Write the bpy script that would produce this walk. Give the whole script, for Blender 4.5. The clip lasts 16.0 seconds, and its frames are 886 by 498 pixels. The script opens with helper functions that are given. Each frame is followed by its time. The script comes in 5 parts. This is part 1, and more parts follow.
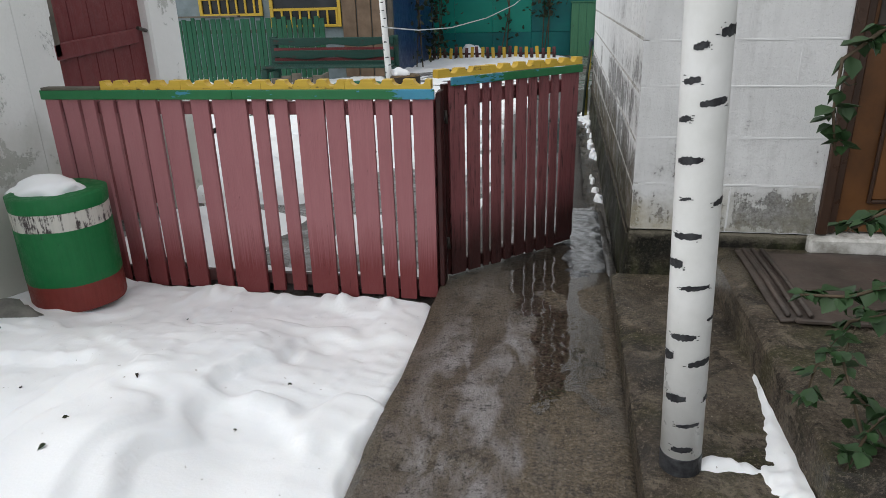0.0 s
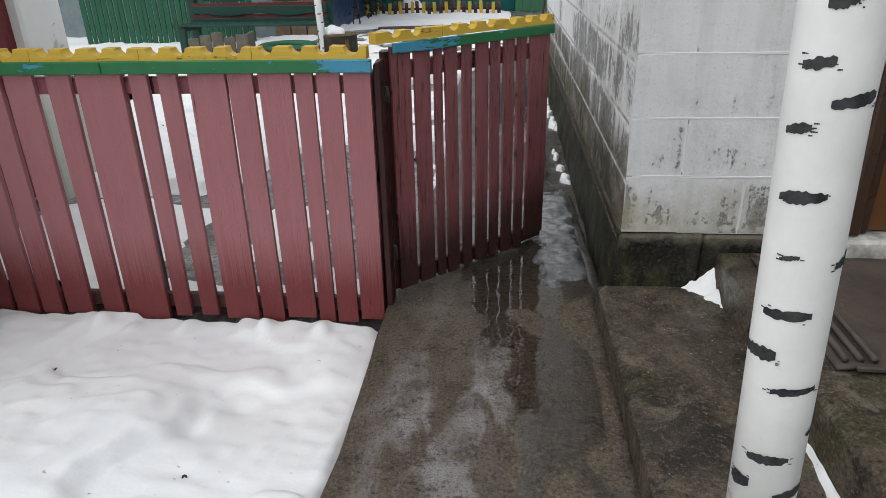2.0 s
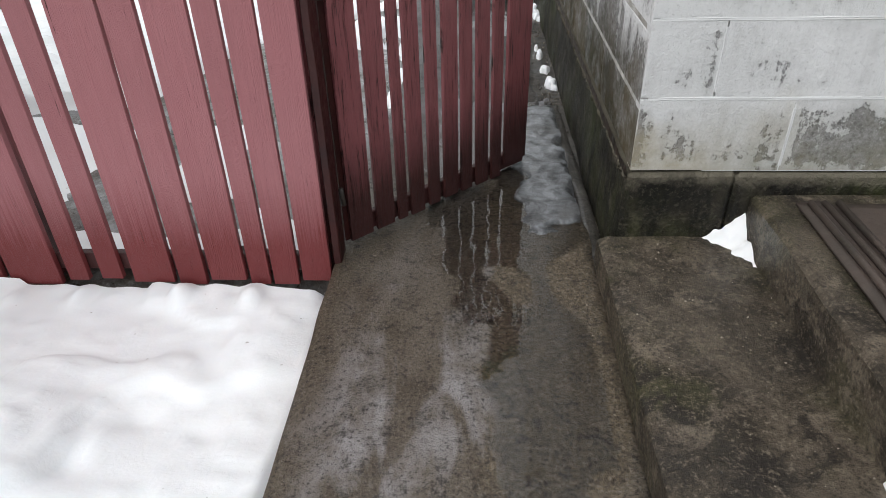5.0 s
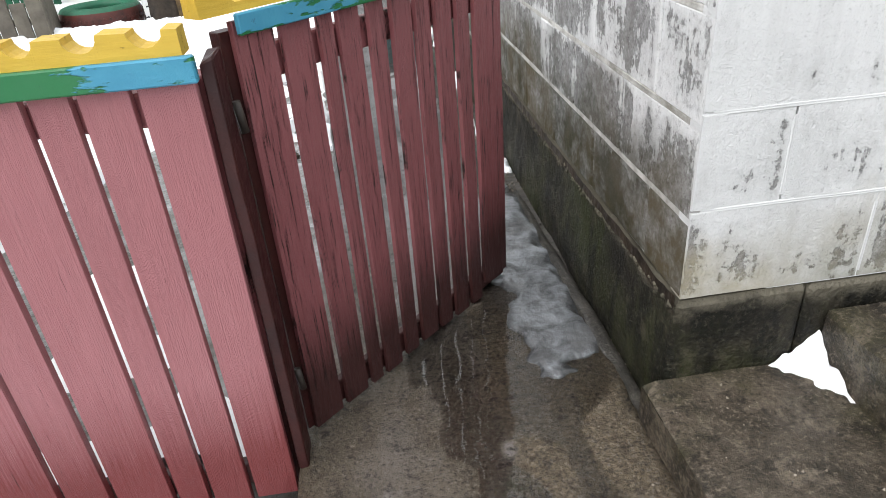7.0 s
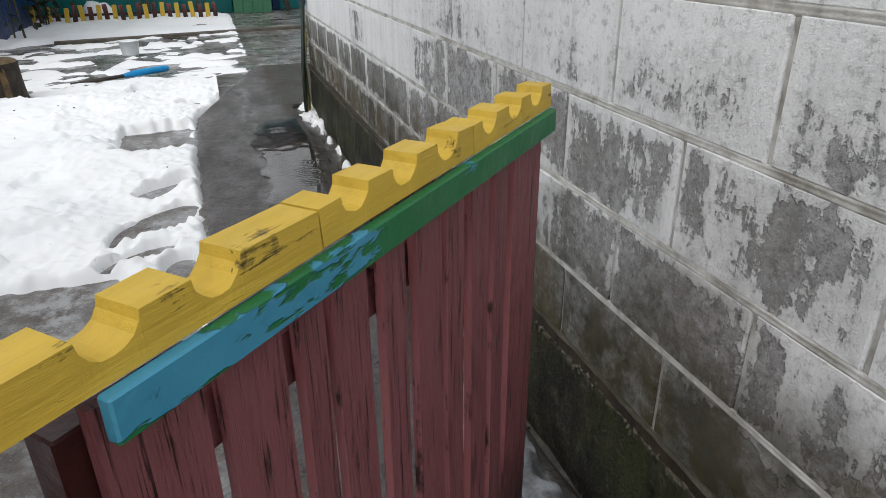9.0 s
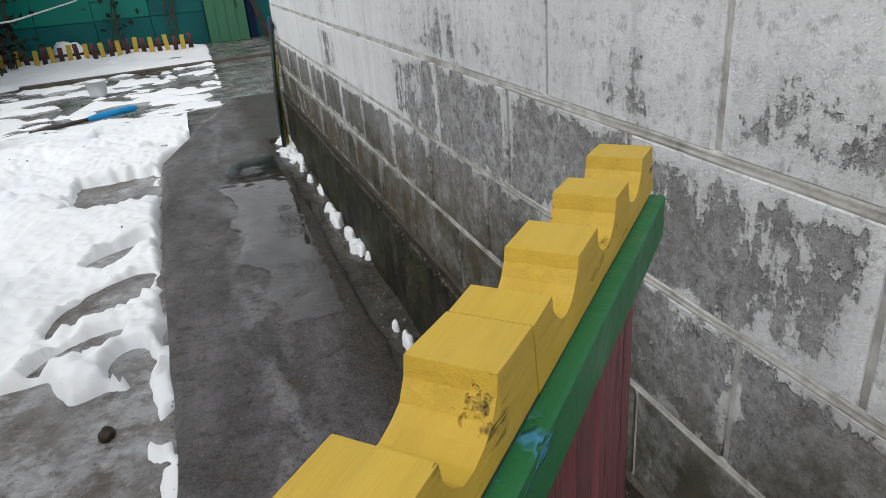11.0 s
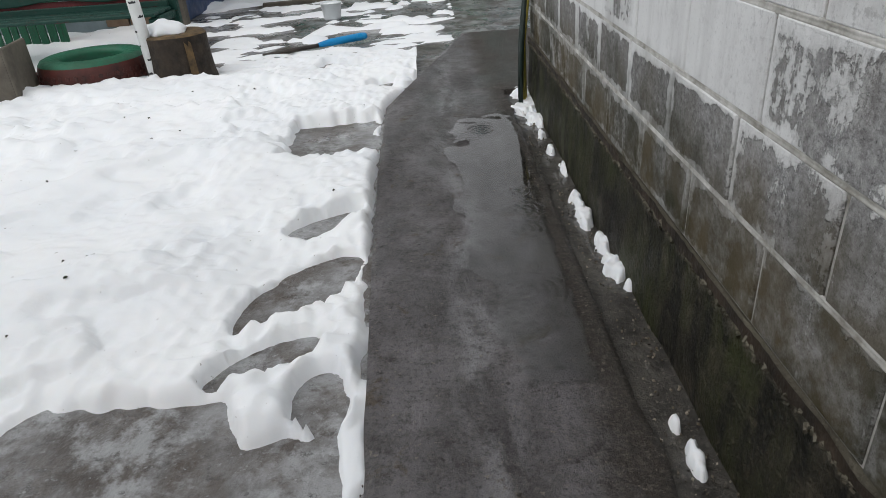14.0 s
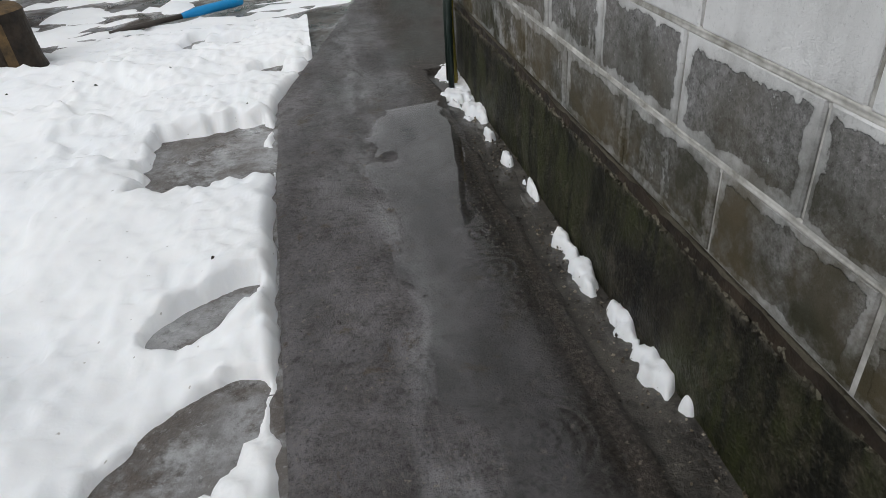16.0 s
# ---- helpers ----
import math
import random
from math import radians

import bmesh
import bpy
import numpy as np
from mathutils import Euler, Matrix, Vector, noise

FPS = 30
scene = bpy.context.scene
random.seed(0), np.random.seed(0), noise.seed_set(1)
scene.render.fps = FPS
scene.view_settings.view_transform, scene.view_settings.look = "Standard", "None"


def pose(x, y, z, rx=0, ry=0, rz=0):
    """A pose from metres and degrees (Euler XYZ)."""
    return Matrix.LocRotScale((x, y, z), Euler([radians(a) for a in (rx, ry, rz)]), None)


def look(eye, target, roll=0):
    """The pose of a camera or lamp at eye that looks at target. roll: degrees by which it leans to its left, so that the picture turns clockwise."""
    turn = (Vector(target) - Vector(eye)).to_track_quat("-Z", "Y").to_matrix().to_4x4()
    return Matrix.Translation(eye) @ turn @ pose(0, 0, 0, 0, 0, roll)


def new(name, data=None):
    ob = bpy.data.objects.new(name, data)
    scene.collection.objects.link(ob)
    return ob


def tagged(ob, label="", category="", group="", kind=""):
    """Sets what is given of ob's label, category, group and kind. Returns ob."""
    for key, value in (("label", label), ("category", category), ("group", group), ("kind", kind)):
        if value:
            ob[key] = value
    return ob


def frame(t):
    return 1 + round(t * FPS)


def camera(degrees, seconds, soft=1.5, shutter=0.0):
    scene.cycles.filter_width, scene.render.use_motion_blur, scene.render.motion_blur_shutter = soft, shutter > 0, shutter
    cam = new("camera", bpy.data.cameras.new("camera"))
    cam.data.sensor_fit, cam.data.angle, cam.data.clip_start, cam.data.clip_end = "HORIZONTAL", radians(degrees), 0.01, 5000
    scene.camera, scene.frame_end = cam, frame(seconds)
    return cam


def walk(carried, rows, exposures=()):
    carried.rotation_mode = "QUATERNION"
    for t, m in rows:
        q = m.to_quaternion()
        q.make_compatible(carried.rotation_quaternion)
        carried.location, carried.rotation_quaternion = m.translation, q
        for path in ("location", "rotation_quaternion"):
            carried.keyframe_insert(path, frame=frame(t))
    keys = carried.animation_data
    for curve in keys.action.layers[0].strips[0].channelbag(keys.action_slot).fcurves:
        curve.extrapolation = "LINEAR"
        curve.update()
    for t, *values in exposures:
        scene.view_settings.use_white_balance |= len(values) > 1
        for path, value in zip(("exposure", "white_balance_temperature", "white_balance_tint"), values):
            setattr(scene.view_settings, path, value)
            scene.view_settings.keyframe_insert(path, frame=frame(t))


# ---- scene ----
cam = camera(67.0, 16.0, soft=0.75)
PATH = [
    (0, (0.101, -0.035, 1.314), (-0.237, 1.805, 0.607), -1.5),
    (0.5, (0.055, 0.091, 1.299), (-0.207, 1.942, 0.586), 0.3),
    (1, (-0.044, 0.263, 1.283), (-0.124, 2.105, 0.508), 2.2),
    (1.5, (-0.069, 0.42, 1.274), (-0.2, 2.279, 0.55), 2.2),
    (2, (-0.017, 0.639, 1.27), (-0.19, 2.453, 0.447), -1.3),
    (2.5, (-0.043, 0.83, 1.239), (-0.085, 2.621, 0.35), -0.3),
    (3, (-0.088, 0.949, 1.195), (-0.009, 2.613, 0.089), 1.5),
    (3.5, (-0.041, 1.058, 1.131), (-0.076, 2.554, -0.195), -0.9),
    (4, (0.026, 1.123, 1.164), (-0.119, 2.704, -0.053), -6.6),
    (4.5, (0.018, 1.151, 1.185), (-0.163, 2.801, 0.069), -4.8),
    (4.7, (0.006, 1.172, 1.187), (-0.141, 2.827, 0.074), -2.7),
    (6.8, (-0.176, 1.748, 1.168), (-0.037, 3.46, 0.143), -4.5),
    (7, (-0.195, 1.806, 1.162), (-0.035, 3.535, 0.169), -4.6),
    (7.5, (-0.286, 2.063, 1.165), (0.081, 3.773, 0.194), -1.2),
    (8, (-0.288, 2.269, 1.2), (0.083, 4.042, 0.351), -4.5),
    (8.5, (-0.31, 2.486, 1.207), (-0.005, 4.277, 0.372), -5.2),
    (9, (-0.314, 2.667, 1.217), (0.258, 4.385, 0.367), -0.6),
    (9.2, (-0.295, 2.737, 1.228), (0.223, 4.49, 0.416), -4.3),
    (11.3, (-0.132, 3.293, 1.154), (0.456, 5.021, 0.336), -4.4),
    (11.5, (-0.134, 3.367, 1.157), (0.443, 5.087, 0.314), -1.8),
    (12, (-0.133, 3.524, 1.154), (0.063, 5.326, 0.311), -0.7),
    (12.5, (-0.123, 3.633, 1.131), (-0.009, 5.378, 0.161), -3.9),
    (13, (-0.175, 3.68, 1.117), (-0.127, 5.364, 0.04), -6.1),
    (13.5, (-0.214, 3.81, 1.118), (-0.059, 5.525, 0.101), -1.1),
    (14, (-0.193, 4.005, 1.131), (-0.197, 5.765, 0.182), -4.2),
    (14.5, (-0.194, 4.225, 1.111), (-0.17, 5.969, 0.132), -4.6),
    (15, (-0.231, 4.472, 1.097), (-0.061, 6.156, 0.03), -5.5),
    (15.5, (-0.179, 4.752, 1.075), (-0.06, 6.467, 0.054), -9.8),
    (16, (-0.241, 4.94, 1.048), (0.015, 6.598, -0.04), -4.7),
]
walk(cam, [(t, look(eye, target, roll)) for t, eye, target, roll in PATH],
     exposures=[(0, -.12), (3.5, .05), (4.7, .2), (6.8, .8), (7.5, .8), (8.0, .55), (8.5, .2), (9.2, -.05), (11.5, -.1), (13.5, -.15), (14.5, -.3), (16, -.3)])

# ---------- light ----------
world = bpy.data.worlds.new("overcast")
scene.world = world
world.use_nodes = True
wn, wl = world.node_tree.nodes, world.node_tree.links
sky = wn.new("ShaderNodeTexSky")
sky.sky_type, sky.sun_disc = 'NISHITA', False
sky.sun_elevation, sky.sun_rotation = radians(55), radians(233)
sky.air_density, sky.dust_density, sky.ozone_density = 1.0, 1.5, 1.5
grey = wn.new("ShaderNodeHueSaturation")
grey.inputs["Saturation"].default_value = 0.22
wl.new(sky.outputs[0], grey.inputs["Color"])
cloud = wn.new("ShaderNodeMix")
cloud.data_type = 'RGBA'
cloud.inputs[0].default_value = 0.75
cloud.inputs[7].default_value = (3.6, 3.65, 3.72, 1)
wl.new(grey.outputs[0], cloud.inputs[6])
wl.new(cloud.outputs[2], wn["Background"].inputs[0])
wn["Background"].inputs[1].default_value = 0.262
sun = new("sun", bpy.data.lights.new("sun", 'SUN'))
sun.data.energy, sun.data.angle, sun.data.color = 1.0, radians(60), (1.0, 0.985, 0.97)
sun.matrix_world = look((-8.0, -3.0, 12), (0, 3, 0))

# ---------- helpers ----------


def link_mesh(name, bm, material, smooth=False):
    me = bpy.data.meshes.new(name)
    bm.to_mesh(me)
    bm.free()
    me.materials.append(material)
    if smooth:
        me.polygons.foreach_set("use_smooth", [True] * len(me.polygons))
    return me


def part(name, bm, material, parent, label="", smooth=False, m=None):
    ob = new(name, link_mesh(name, bm, material, smooth))
    ob.parent = parent
    if m is not None:
        ob.matrix_basis = m
    if label:
        ob["label"] = label
    return ob


def piece(name, me, parent, m):
    ob = new(name, me)
    ob.parent = parent
    ob.matrix_basis = m
    return ob


def solid(name, bm, material, label, category, group="", kind="", smooth=False, m=None):
    ob = new(name, link_mesh(name, bm, material, smooth))
    if m is not None:
        ob.matrix_basis = m
    return tagged(ob, label, category, group, kind)


def empty(name, m, label, category, group="", kind=""):
    ob = new(name)
    ob.matrix_basis = m
    return tagged(ob, label, category, group, kind)


def box(x0, x1, y0, y1, z0, z1, bevel=0.0, bm=None, seg=1):
    b = bmesh.new()
    bmesh.ops.create_cube(b, size=1)
    for v in b.verts:
        v.co = Vector((x0 + (v.co.x + .5) * (x1 - x0), y0 + (v.co.y + .5) * (y1 - y0), z0 + (v.co.z + .5) * (z1 - z0)))
    if bevel:
        bmesh.ops.bevel(b, geom=b.edges[:], offset=bevel, segments=seg, affect='EDGES', profile=.6)
    if bm is None:
        return b
    join(bm, b)
    return bm


def join(bm, other, m=None):
    if m is not None:
        other.transform(m)
    made = [bm.verts.new(v.co) for v in other.verts]
    other.verts.index_update()
    for f in other.faces:
        bm.faces.new([made[v.index] for v in f.verts])
    other.free()


def tube(points, radii, sides=10, bm=None, caps=True):
    """A round bar along points."""
    b = bm or bmesh.new()
    pts = [Vector(p) for p in points]
    rings = []
    for i, p in enumerate(pts):
        d = (pts[min(i + 1, len(pts) - 1)] - pts[max(i - 1, 0)]).normalized()
        u = d.orthogonal().normalized() if abs(d.z) < .9 else Vector((1, 0, 0)) - d * d.x
        u.normalize()
        w = d.cross(u)
        r = radii[i] if isinstance(radii, (list, tuple)) else radii
        rings.append([b.verts.new(p + (u * math.cos(k * math.tau / sides) + w * math.sin(k * math.tau / sides)) * r) for k in range(sides)])
    for a, c in zip(rings, rings[1:]):
        for k in range(sides):
            b.faces.new((a[k], a[(k + 1) % sides], c[(k + 1) % sides], c[k]))
    if caps:
        b.faces.new(rings[0][::-1])
        b.faces.new(rings[-1])
    return b


def lathe(profile, sides=32, wob=None):
    """profile: (radius, z) from bottom to top, about z."""
    b = bmesh.new()
    rings = []
    for r, z in profile:
        ring = []
        for k in range(sides):
            a = k * math.tau / sides
            rr = r * (1 + (wob(a, z) if wob else 0))
            ring.append(b.verts.new((rr * math.cos(a), rr * math.sin(a), z)))
        rings.append(ring)
    for a, c in zip(rings, rings[1:]):
        for k in range(sides):
            b.faces.new((a[k], a[(k + 1) % sides], c[(k + 1) % sides], c[k]))
    return b


def sheet(xs, ys, f):
    """A grid over xs and ys with heights f(x, y); None leaves a hole."""
    b = bmesh.new()
    rows = []
    for y in ys:
        row = []
        for x in xs:
            z = f(x, y)
            row.append(None if z is None else b.verts.new((x, y, z)))
        rows.append(row)
    for r0, r1 in zip(rows, rows[1:]):
        for i in range(len(xs) - 1):
            q = (r0[i], r0[i + 1], r1[i + 1], r1[i])
            if None not in q:
                b.faces.new(q)
    return b


def nz(x, y, z=0.0, s=1.0):
    return noise.noise(Vector((x * s, y * s, z)))


def smooth(a, b, v):
    t = min(max((v - a) / (b - a), 0), 1)
    return t * t * (3 - 2 * t)


def steps(a, b, d):
    n = max(1, round((b - a) / d))
    return [a + (b - a) * i / n for i in range(n + 1)]


def curve_x(table, y):
    for (y0, x0), (y1, x1) in zip(table, table[1:]):
        if y <= y1:
            return x0 + (x1 - x0) * min(max((y - y0) / (y1 - y0), 0), 1)
    return table[-1][1]


# ---------- materials ----------


class Mat:
    """A node material with a few shorthands."""

    def __init__(self, name):
        self.m = bpy.data.materials.new(name)
        self.m.use_nodes = True
        self.n, self.l = self.m.node_tree.nodes, self.m.node_tree.links
        self.bsdf = self.n["Principled BSDF"]
        self.xyz = None

    def coords(self, world_space=True, scale=(1, 1, 1)):
        mp = self.n.new("ShaderNodeMapping")
        mp.inputs["Scale"].default_value = scale
        if world_space:
            g = self.n.new("ShaderNodeNewGeometry")
            self.l.new(g.outputs["Position"], mp.inputs["Vector"])
        else:
            tc, oi = self.n.new("ShaderNodeTexCoord"), self.n.new("ShaderNodeObjectInfo")
            mul = self.n.new("ShaderNodeMath")
            mul.operation = 'MULTIPLY'
            mul.inputs[1].default_value = 37.0
            self.l.new(oi.outputs["Random"], mul.inputs[0])
            self.l.new(tc.outputs["Object"], mp.inputs["Vector"])
            self.l.new(mul.outputs[0], mp.inputs["Location"])
        return mp.outputs[0]

    def noise(self, vec, scale, detail=4.0, rough=.6, dist=0.0):
        t = self.n.new("ShaderNodeTexNoise")
        t.inputs["Scale"].default_value, t.inputs["Detail"].default_value = scale, detail
        t.inputs["Roughness"].default_value, t.inputs["Distortion"].default_value = rough, dist
        self.l.new(vec, t.inputs["Vector"])
        return t.outputs["Fac"]

    def ramp(self, fac, stops):
        r = self.n.new("ShaderNodeValToRGB")
        e = r.color_ramp.elements
        while len(e) < len(stops):
            e.new(.5)
        for el, (p, c) in zip(e, stops):
            el.position = p
            el.color = (c, c, c, 1) if isinstance(c, (int, float)) else (*c, 1)
        self.l.new(fac, r.inputs[0])
        return r.outputs[0]

    def mix(self, fac, a, b, mode='MIX'):
        x = self.n.new("ShaderNodeMix")
        x.data_type, x.blend_type = 'RGBA', mode
        for sock, v in ((x.inputs[0], fac), (x.inputs[6], a), (x.inputs[7], b)):
            if isinstance(v, (int, float)):
                sock.default_value = v
            elif isinstance(v, tuple):
                sock.default_value = (*v, 1)
            else:
                self.l.new(v, sock)
        return x.outputs[2]

    def math(self, op, a, b=0.0):
        x = self.n.new("ShaderNodeMath")
        x.operation = op
        for sock, v in zip(x.inputs, (a, b)):
            if isinstance(v, (int, float)):
                sock.default_value = v
            else:
                self.l.new(v, sock)
        return x.outputs[0]

    def axis(self, vec, i):
        s = self.n.new("ShaderNodeSeparateXYZ")
        self.l.new(vec, s.inputs[0])
        return s.outputs[i]

    def random(self):
        return self.n.new("ShaderNodeObjectInfo").outputs["Random"]

    def wet(self, weight, rough=.06, relief=None, depth=.004, strength=.3):
        """A film of water over the surface, flatter than the grain below it."""
        self.bsdf.inputs["Coat IOR"].default_value = 1.38
        for key, v in (("Coat Weight", weight), ("Coat Roughness", rough)):
            if isinstance(v, (int, float)):
                self.bsdf.inputs[key].default_value = v
            else:
                self.l.new(v, self.bsdf.inputs[key])
        if relief is not None:
            b = self.n.new("ShaderNodeBump")
            b.inputs["Distance"].default_value, b.inputs["Strength"].default_value = depth, strength
            self.l.new(relief, b.inputs["Height"])
            self.l.new(b.outputs[0], self.bsdf.inputs["Coat Normal"])

    def cells(self, vec, scale, out="Color"):
        t = self.n.new("ShaderNodeTexVoronoi")
        t.inputs["Scale"].default_value = scale
        self.l.new(vec, t.inputs["Vector"])
        return self.axis(t.outputs["Color"], 0) if out == "Color" else t.outputs["Distance"]

    def done(self, color, rough=.7, bump=None, depth=.003, strength=1.0, metal=0.0, spec=.5):
        for key, v in (("Base Color", color), ("Roughness", rough), ("Metallic", metal), ("Specular IOR Level", spec)):
            if isinstance(v, tuple):
                self.bsdf.inputs[key].default_value = (*v, 1)
            elif isinstance(v, (int, float)):
                self.bsdf.inputs[key].default_value = v
            else:
                self.l.new(v, self.bsdf.inputs[key])
        if bump is not None:
            b = self.n.new("ShaderNodeBump")
            b.inputs["Distance"].default_value, b.inputs["Strength"].default_value = depth, strength
            self.l.new(bump, b.inputs["Height"])
            self.l.new(b.outputs[0], self.bsdf.inputs["Normal"])
        return self.m


def painted(name, color, worn, under, scale=9.0, amount=.60, rough=.5, grain=(14, 14, 1.2), along='z', wet=None):
    """Old paint on wood: two tints of colour, chips that show the dark wood, grain along one way."""
    k = Mat(name)
    g = {'z': (14, 14, 1.0), 'x': (1.0, 14, 14), 'y': (14, 1.0, 14)}[along]
    v, vg = k.coords(False), k.coords(False, g)
    base = k.mix(k.noise(v, 3.0), color, worn)
    r = k.random()
    base = k.mix(k.math('MULTIPLY', r, .35), base, worn)
    fine = k.noise(vg, 4.0, 6, .7)
    base = k.mix(k.ramp(fine, [(.35, .35), (.6, 0.0)]), base, tuple(c * .55 for c in color))
    if wet:
        foot = k.axis(k.n.new("ShaderNodeTexCoord").outputs["Object"], 2)
        foot = k.math('SUBTRACT', foot, k.math('MULTIPLY', k.noise(vg, 3.0, 4), .28))
        base = k.mix(k.ramp(foot, [(.0, .9), (.10, .45), (.22, 0.0)]), base, wet)
    chips = k.ramp(k.math('ADD', k.math('MULTIPLY', k.noise(vg, 2.2, 5, .75), .6), k.math('MULTIPLY', k.noise(v, scale, 5, .7), .5)), [(amount, 0.0), (amount + .05, 1.0)])
    base = k.mix(chips, base, under)
    h = k.math('SUBTRACT', fine, k.math('MULTIPLY', chips, .7))
    return k.done(base, k.ramp(k.noise(v, 25), [(.3, rough - .1), (.7, rough + .2)]), h, .0025, spec=.35)


def plain(name, a, b, scale=8.0, rough=.6, bump=30.0, depth=.002, world_space=False, metal=0.0, spec=.32):
    k = Mat(name)
    v = k.coords(world_space)
    c = k.mix(k.ramp(k.noise(v, scale, 5, .65), [(.35, 0.0), (.65, 1.0)]), a, b)
    return k.done(c, k.ramp(k.noise(v, scale * 3), [(.3, max(rough - .12, .03)), (.7, min(rough + .12, 1))]), k.noise(v, bump, 4), depth, metal=metal, spec=spec)


def snow_mat():
    k = Mat("snow")
    v = k.coords()
    c = k.mix(k.ramp(k.noise(v, 1.3, 4), [(.38, 0.0), (.7, 1.0)]), (.90, .915, .925), (.82, .845, .87))
    specks = k.ramp(k.noise(v, 44, 2, .5), [(.745, 0.0), (.77, 1.0)])
    c = k.mix(k.math('MULTIPLY', specks, .6), c, (.22, .19, .15))
    h = k.math('ADD', k.math('MULTIPLY', k.noise(v, 16, 4, .6), .25), k.math('MULTIPLY', k.noise(v, 110, 4, .7), .22))
    k.bsdf.inputs["Subsurface Weight"].default_value = .08
    k.bsdf.inputs["Subsurface Radius"].default_value = (.02, .025, .03)
    return k.done(c, .6, h, .006, .7, spec=.25)


def ice_ground():
    k = Mat("wet_ice_and_soil")
    v = k.coords()
    big = k.noise(v, 2.4, 7, .68, .1)
    mid = k.noise(v, 9.0, 6, .72, .1)
    c = k.mix(k.ramp(big, [(.40, 0.0), (.58, 1.0)]), (.050, .040, .032), (.27, .272, .275))
    c = k.mix(k.ramp(mid, [(.46, 0.0), (.60, .75)]), c, (.10, .085, .072))
    c = k.mix(k.ramp(k.noise(v, 4.6, 7, .72, .1), [(.52, 0.0), (.62, .8)]), c, (.36, .37, .375))
    c = k.mix(k.ramp(k.noise(v, 6.2, 6, .72, .1), [(.52, 0.0), (.62, .85)]), c, (.060, .044, .032))
    c = k.mix(k.ramp(k.noise(v, 30, 5, .75), [(.56, 0.0), (.66, .8)]), c, (.027, .023, .020))
    c = k.mix(k.ramp(k.noise(v, 60, 4, .75), [(.60, 0.0), (.70, .7)]), c, (.374, .382, .382))
    rough = k.ramp(k.noise(v, 4, 5), [(.35, .15), (.65, .55)])
    k.wet(k.ramp(k.noise(v, 3.1, 5), [(.38, .6), (.55, .05)]), .08, mid, .006, .35)
    return k.done(c, rough, k.math('ADD', mid, k.math('MULTIPLY', k.noise(v, 50, 4), .35)), .014, .9)


